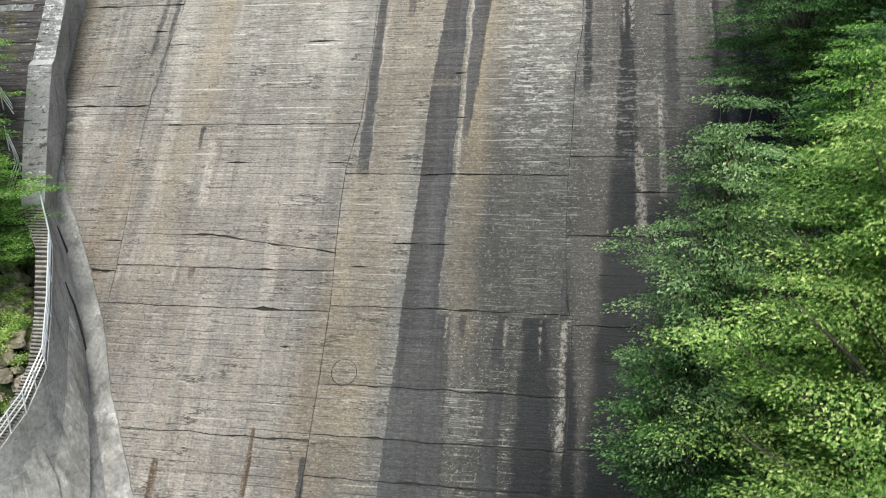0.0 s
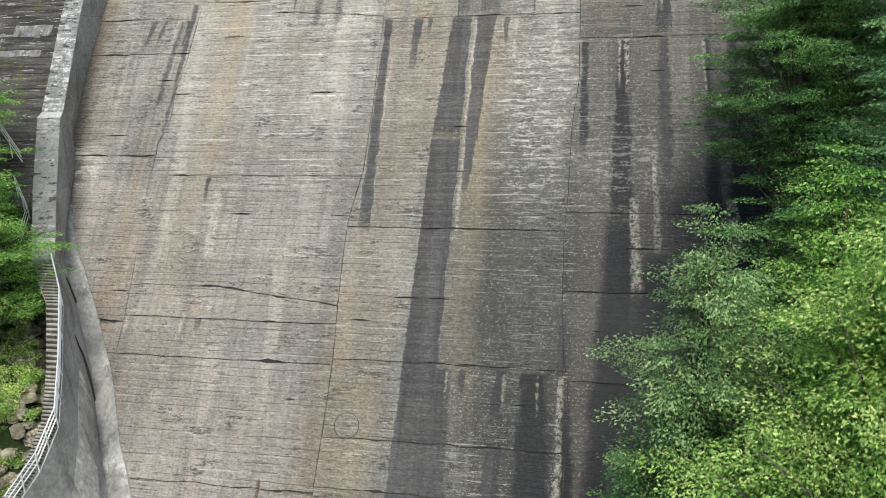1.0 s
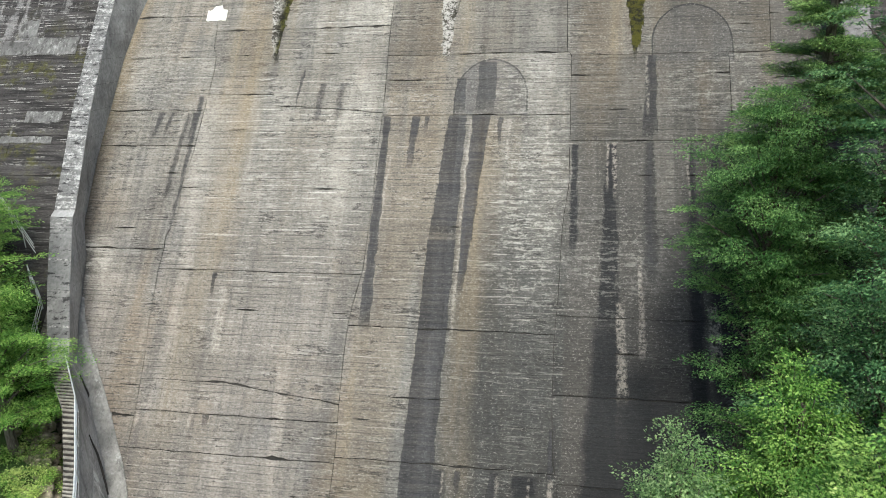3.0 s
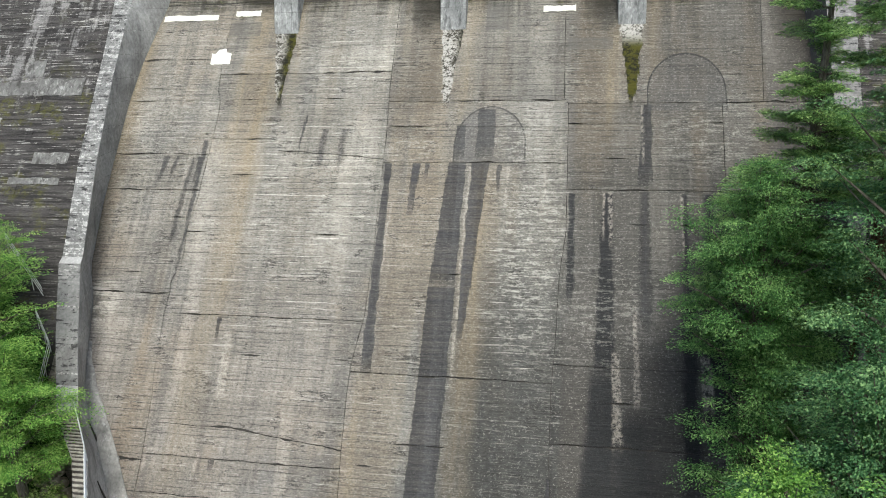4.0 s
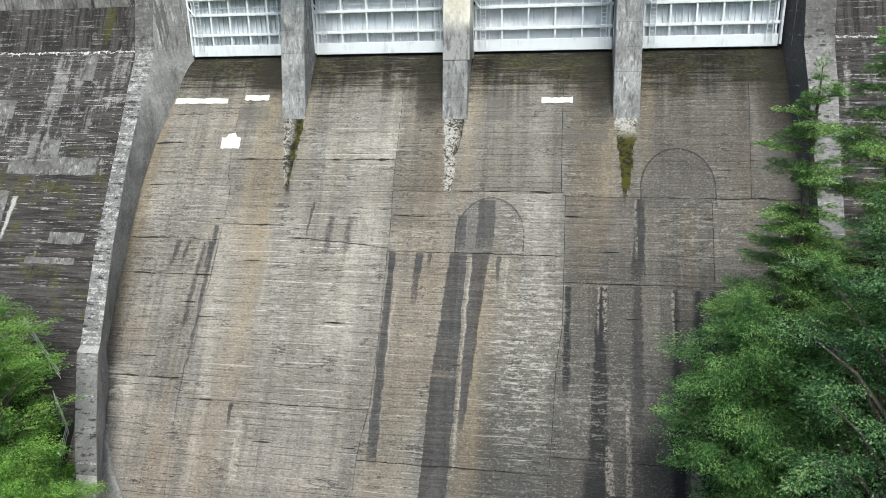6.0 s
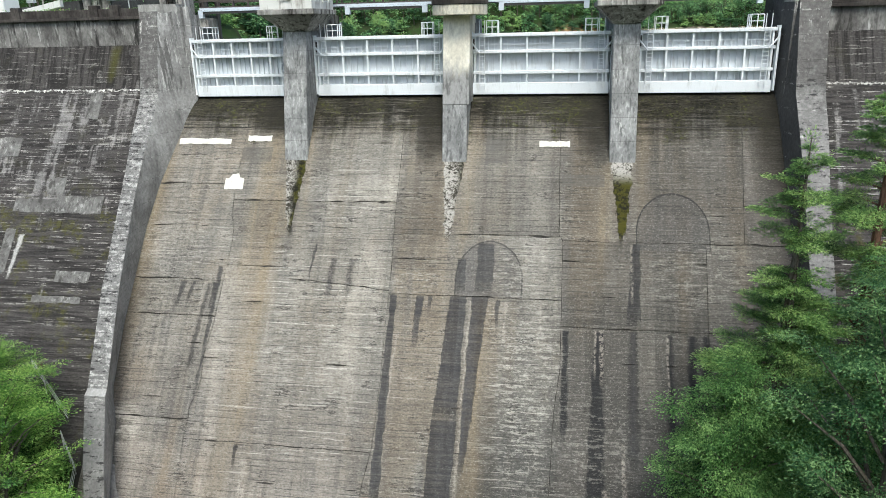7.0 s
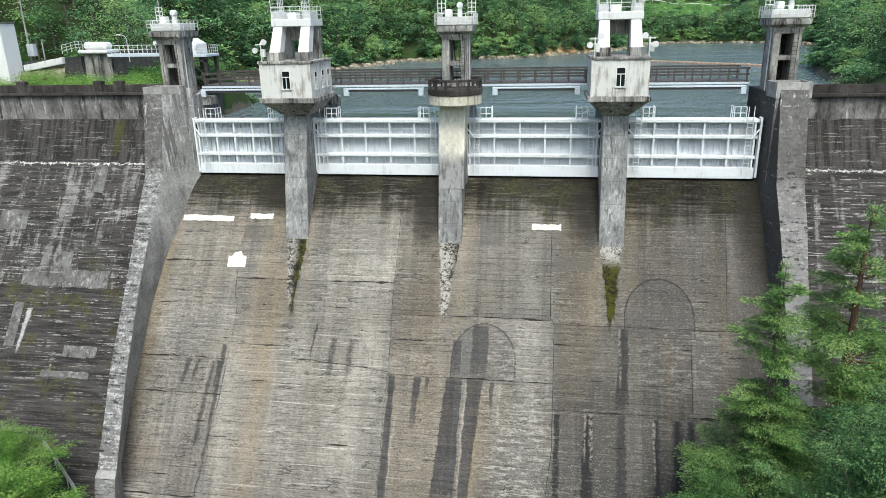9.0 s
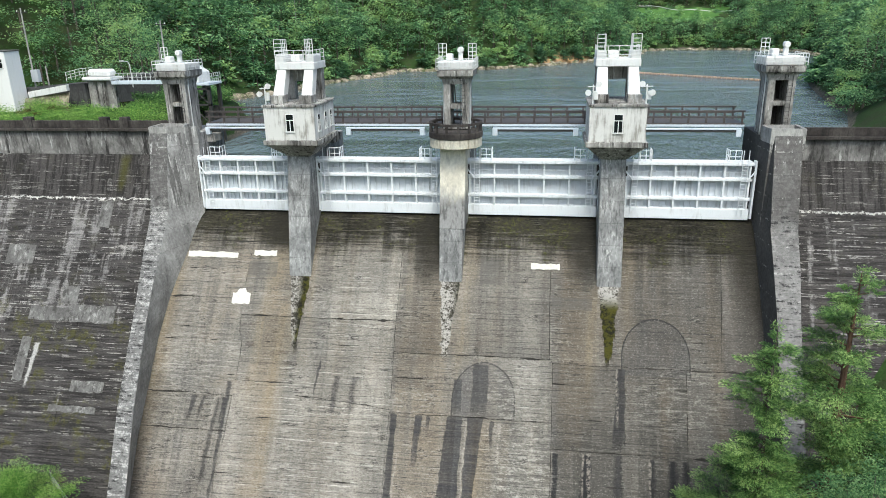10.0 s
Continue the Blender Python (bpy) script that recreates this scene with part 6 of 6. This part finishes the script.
def broadleaf(x, y, zb, zt, radius, seed, leaf, label, lobes=26, clumps=9, count=110, size=0.17, lean=(0, 0), low=0.35, bark_mat=None):
    """A tree with a tapered trunk, limbs and a crown of layered leaf sprays."""
    rng = random.Random(seed)
    t = thing("tree", (x, y, zb), label, "tree", "broadleaf trees")
    h = zt - zb
    axis = [(x + lean[0] * k + rng.uniform(-0.1, 0.1) * h * 0.05 * k, y + lean[1] * k, zb - 0.4 + (h * 0.93) * k) for k in (0, 0.2, 0.4, 0.6, 0.8, 1.0)]
    wood = Geo().tube(axis, [0.028 * h * (1 - 0.88 * k) + 0.03 for k in (0, 0.2, 0.4, 0.6, 0.8, 1.0)], 9)
    lv = Leaves(seed)
    for k in range(lobes):
        f = low + (1 - low) * ((k + 0.5) / lobes) ** 0.85
        a = k * 2.39996 + rng.uniform(-0.4, 0.4)
        span = radius * math.sin(math.pi * min(0.97, 0.12 + 0.80 * (f - low) / (1 - low) + 0.08)) ** 0.7 * rng.uniform(0.72, 1.12)
        base = along(axis, min(4.99, 5 * (f * 0.82)))
        z = zb + h * f * 0.97
        end = (base[0] + span * math.cos(a), base[1] + span * math.sin(a), z + rng.uniform(-0.3, 0.3))
        mid = lerp(base, end, 0.5)
        mid = (mid[0], mid[1], mid[2] + 0.12 * span)
        wood.tube([base, mid, end], [0.010 * h * (1.1 - f) + 0.02, 0.006 * h * (1.1 - f) + 0.016, 0.012], 5)
        for q in range(clumps):
            u = 0.35 + 0.75 * (q + rng.random()) / clumps
            p = lerp(base, end, min(u, 1.12))
            off = (1.15 - 0.5 * u) * 0.42 * span
            p = (p[0] + rng.gauss(0, off * 0.6), p[1] + rng.gauss(0, off * 0.6), p[2] + 0.10 * span * math.sin(math.pi * min(u, 1)) + rng.gauss(0, 0.10 + 0.03 * span) - 0.10 * span * max(0.0, u - 0.7))
            lv.clump(p, rng.uniform(0.55, 1.05) * (0.48 + 0.11 * radius), 0.20, count, size, 0.5, (math.cos(a), math.sin(a), -0.12))
    part("trunk", wood, bark_mat or BARK, t)
    part("crown", lv.mesh("crown", leaf), leaf, t)
    return t


def conifer(x, y, zb, zt, radius, seed, leaf, label, tiers=17, per=6, count=60, size=0.30, ratio=0.22, bark_mat=None, sparse=0.0, low=0.25):
    """A tree with tiers of boughs that carry needle sprays."""
    rng = random.Random(seed)
    t = thing("conifer_tree", (x, y, zb), label, "tree", "conifers")
    h = zt - zb
    wood = Geo().tube([(x, y, zb - 0.4), (x + 0.05, y, zb + h * 0.5), (x, y, zt)], [0.02 * h, 0.013 * h, 0.02], 9)
    lv = Leaves(seed)
    for k in range(tiers):
        f = low + (1 - low) * k / tiers
        span = radius * (1.0 - ((f - low) / (1 - low)) ** 1.7) * rng.uniform(0.6, 1.2) + 0.3
        z = zb + h * f
        for b in range(per):
            if rng.random() < sparse:
                continue
            a = 2 * math.pi * (b + 0.5 * (k % 2)) / per + rng.uniform(-0.6, 0.6)
            L = span * rng.uniform(0.5, 1.2)
            z1 = z + rng.uniform(-0.8, 0.8) * h / tiers
            rise = 0.22 * L * (f - 0.25)
            pts = [(x, y, z1), (x + 0.5 * L * math.cos(a), y + 0.5 * L * math.sin(a), z1 + 0.08 * L + rise * 0.5), (x + L * math.cos(a), y + L * math.sin(a), z1 + rise)]
            wood.tube(pts, [0.012 * h * (1.15 - f) * 0.5 + 0.012, 0.02, 0.008], 4)
            n = max(2, int(L / 0.42))
            for q in range(n):
                u = 0.28 + 0.78 * (q + 0.5) / n
                p = along(pts, min(2 * u, 2.0) if u < 1 else 1.999)
                wd = 0.34 + 0.30 * L * u * (1.15 - u)
                for s in ((-1, 1) if L > 1.2 and u < 0.9 else (0,)):
                    c = (p[0] - s * wd * 0.6 * math.sin(a) + rng.gauss(0, 0.08), p[1] + s * wd * 0.6 * math.cos(a) + rng.gauss(0, 0.08), p[2] + rng.gauss(0.05, 0.16))
                    lv.clump(c, wd * 0.80, 0.42, count, size, ratio, (math.cos(a + 0.5 * s), math.sin(a + 0.5 * s), 0.25))
    lv.clump((x, y, zt - 0.2), 0.35, 1.3, count, size, ratio, (0, 0, 1.0))
    part("trunk", wood, bark_mat or BARK, t)
    part("crown", lv.mesh("crown", leaf), leaf, t)
    return t


# right bank, near to far
broadleaf(15.7, -46.0, 4.0, 25.8, 3.6, 11, LEAF_Y, "yellow-green tree with long drooping sprays over the river bank", 50, 11, 235, 0.095, low=0.45)
broadleaf(18.0, -44.2, 6.0, 27.6, 3.5, 27, LEAF_B, "fresh green tree behind the drooping sprays", 44, 10, 150, 0.12, low=0.45)
broadleaf(12.5, -41.0, 4.0, 24.2, 2.7, 12, LEAF_S, "slender sage-green tree with twiggy boughs", 36, 8, 170, 0.11)
broadleaf(12.6, -40.6, 3.0, 18.6, 2.5, 25, LEAF_A, "dense dark green broadleaf tree low on the bank", 34, 9, 170, 0.125)
broadleaf(16.6, -38.4, 5.0, 25.4, 2.9, 26, LEAF_B, "bright green broadleaf tree behind a sage-green one", 36, 9, 170, 0.12)
broadleaf(20.2, -37.2, 8.0, 30.0, 3.9, 13, LEAF_C, "fresh green broadleaf tree on the bank", 38, 10, 170, 0.125)
broadleaf(18.6, -25.8, 13.0, 33.0, 4.1, 14, LEAF_A, "rounded green broadleaf tree before the spillway", 44, 10, 190, 0.125, low=0.48)
broadleaf(19.0, -28.2, 10.0, 26.0, 3.0, 29, LEAF_A, "dark green broadleaf tree low beside the spillway", 30, 9, 130, 0.13)
broadleaf(23.8, -31.0, 12.0, 42.5, 4.8, 15, LEAF_C, "grey-green tree with feathery boughs", 48, 10, 180, 0.13)
conifer(21.6, -21.6, 17.0, 44.0, 4.2, 16, LEAF_P, "light green conifer with tufted tiers beside the spillway", 19, 6, 90, 0.21, 0.26, sparse=0.10)
conifer(26.2, -20.0, 20.0, 47.0, 4.3, 17, LEAF_P, "red-barked pine with sparse flat tiers", 14, 5, 85, 0.22, 0.26, bark_mat=RED_BARK, sparse=0.25, low=0.45)
broadleaf(28.5, -26.0, 17.0, 41.0, 5.0, 18, LEAF_C, "dense green tree behind a pine", 32, 8, 100, 0.18)
broadleaf(21.4, -44.5, 9.0, 29.0, 4.8, 19, LEAF_B, "green broadleaf tree on the steep bank", 32, 8, 110, 0.17)
broadleaf(33.0, -18.0, 25.0, 40.0, 4.2, 20, LEAF_A, "green tree growing against the dam wall", 24, 7, 90, 0.18)
# left bank
broadleaf(-32.2, -20.2, 19.5, 29.2, 3.3, 28, LEAF_B, "light green tree beside the slope railing", 32, 9, 130, 0.13, low=0.2)
broadleaf(-23.8, -28.6, 10.0, 22.5, 3.6, 21, LEAF_B, "bright green maple beside the curved stair", 32, 9, 170, 0.125)
broadleaf(-27.5, -26.5, 14.0, 30.5, 4.2, 22, LEAF_B, "light green broadleaf tree above the stair", 32, 9, 110, 0.16)
broadleaf(-28.5, -31.5, 14.0, 33.0, 4.6, 23, LEAF_A, "leafy green tree on the slope", 30, 8, 110, 0.16)
broadleaf(-22.8, -34.0, 7.5, 13.5, 2.4, 24, LEAF_B, "low bright shrub by the stair foot", 20, 6, 90, 0.14, low=0.15)


def shrubs(name, label, spots, seed, leaf, size=0.2, count=70):
    rng = random.Random(seed)
    lv = Leaves(seed)
    for x, y, r in spots:
        z = float(land(x, y))
        for k in range(int(6 + 5 * r)):
            a, q = rng.uniform(0, 6.28), rng.random() ** 0.5 * r
            lv.clump((x + q * math.cos(a), y + q * math.sin(a), z + rng.uniform(0.1, 0.75) * r), 0.35 + 0.28 * r, 0.6, count, size, 0.5)
    tagged(part(name, lv.mesh(name, leaf), leaf, None), label, "shrubs", kind="stuff")


rs = random.Random(5)
shrubs("bank_shrubs", "bright green undergrowth over the left slope", [(rs.uniform(-38, -24), rs.uniform(-34, -15), rs.uniform(0.5, 1.2)) for _ in range(130)], 31, LEAF_B, 0.19, 46)
shrubs("river_bank_shrubs", "green undergrowth on the right slope", [(rs.uniform(20, 38), rs.uniform(-52, -14), rs.uniform(0.8, 1.8)) for _ in range(70)], 32, LEAF_A)
shrubs("roadside_shrubs", "green bushes behind the dam parapet", [(rs.uniform(-62, -34), rs.uniform(8, 20), rs.choice((0.6, 0.9, 1.3, 2.2))) for _ in range(64)], 33, LEAF_B, 0.19, 66)
shrubs("reddish_shrubs", "rust-red bushes on the bank below the road", [(rs.uniform(-55.5, -52.5), rs.uniform(17, 20), rs.uniform(0.7, 1.2)) for _ in range(7)], 36, LEAF_R, 0.22, 70)
shrubs("shore_shrubs", "bushes under the walkway bridge", [(rs.uniform(-46, -36), rs.uniform(24, 44), rs.uniform(1.2, 2.4)) for _ in range(36)], 34, LEAF_A, 0.3, 60)
shrubs("bank_grass", "bright grass tufts and weeds among the bank stones", [(rs.uniform(-24.2, -20.2), rs.uniform(-35.5, -26), rs.uniform(0.2, 0.5)) for _ in range(80)], 37, LEAF_Y, 0.12, 50)
rock = Geo()
for k in range(420):
    y = rs.uniform(-36, -25.5)
    x = float(np.interp(y, [-38, -35, -32, -28, -25.5], [-20.6, -18.6, -18.4, -20.8, -23.2])) - abs(rs.gauss(0.3, 1.4))
    z, r = float(land(x, y)), rs.uniform(0.15, 0.45)
    rock.loft([[(x + r * q * math.cos(a) * rs.uniform(0.8, 1.1), y + r * q * math.sin(a) * rs.uniform(0.8, 1.1), z + h * r) for a in (2 * math.pi * i / 7 for i in range(7))] for q, h in ((1.1, -0.5), (1.0, 0.1), (0.55, 0.4))])
tagged(part("rock_bank", rock, ROCK, None), "brown rough stones between the stair and the trees", "rocks", kind="stuff")


def shore_rocks():
    """Bare pale rocks along the water's edge."""
    rng, g = random.Random(41), Geo()
    for a, b in zip(SHORE[2:17], SHORE[3:18]):
        for k in range(int(math.dist(a, b) * 1.5)):
            x, y = lerp(a, b, rng.random())
            x, y = x + rng.gauss(0, 0.7), y + rng.gauss(0.3, 0.7)
            r, z = rng.uniform(0.35, 1.3), LAKE - 0.1 + rng.uniform(0, 0.6)
            g.loft([[(x + r * q * math.cos(t) * rng.uniform(0.7, 1.15), y + r * q * math.sin(t) * rng.uniform(0.7, 1.15), z + h * r) for t in (2 * math.pi * i / 7 for i in range(7))] for q, h in ((1.1, -0.7), (1.0, 0.15), (0.5, 0.55))])
    tagged(part("shore_rocks", g, ROCK, None), "pale bare rocks along the reservoir shore", "rocks", kind="stuff")


shore_rocks()


def far_woods():
    """Crowns of the wooded slopes round the lake, packed tree by tree."""
    rng = np.random.default_rng(3)
    lv = Leaves(3)
    trunks = Geo()
    n = 0
    tries, taken = 0, {}
    while n < 1750 and tries < 60000:
        tries += 1
        x, y = rng.uniform(-130, 130), rng.uniform(8, 125) if n < 720 and tries < 25000 else rng.uniform(120, 340)
        if (y < 34 and x > -80 and x < 52) or (y < 50 and -52 < x < 52) or not -26.5 < math.degrees(math.atan2(-(x - 8), y + 60)) < 44.5:
            continue
        d = float(shore_distance(x, y))
        if not 0.8 < d < 70 or (46 < x < 92 and 266 < y < 335 and 16 < d < 40):
            continue
        z, dist = float(land(x, y)), math.hypot(x - 8, y + 60)
        # no crowns that would stand far above the seen part of the slope
        if z > 63 + 0.05 * dist:
            continue
        cell = (int(x // 4.2), int(y // 4.2))
        if taken.get(cell, 0):
            continue
        taken[cell] = 1
        R, H = rng.uniform(2.6, 4.4), rng.uniform(6, 10.5)
        if d < 5:
            R, H = R * 0.62, H * 0.42
        near = dist < 150
        cedar = rng.random() < (0.25 if x < -20 else 0.45)
        if cedar:
            R, H = R * 0.72, H * 1.25
        for k in range(17 if near else 15):
            f = rng.random()
            a = rng.uniform(0, 6.28)
            q = R * ((1.02 - f) ** 0.8 if cedar else math.sqrt(max(0.0, 1 - (f * 1.02) ** 1.8))) * rng.uniform(0.7, 1.0)
            lv.clump((x + q * math.cos(a), y + q * math.sin(a), z + H * (0.04 + 0.92 * f)), R * (0.40 if near else 0.46), 0.42, 30 if near else 19, 0.38 if near else 0.72, 0.6, (math.cos(a), math.sin(a), -0.1))
        trunks.tube([(x, y, z - 0.5), (x, y, z + H * 0.5)], [0.2, 0.1], 5)
        n += 1
    w = part("woods", lv.mesh("woods", LEAF_F), LEAF_F, None)
    tagged(w, "dense mixed green woods on the slopes round the lake", "woods", kind="stuff")
    tagged(part("wood_trunks", trunks, BARK, None), "grey trunks of the far woods", "tree trunks", kind="stuff")


far_woods()
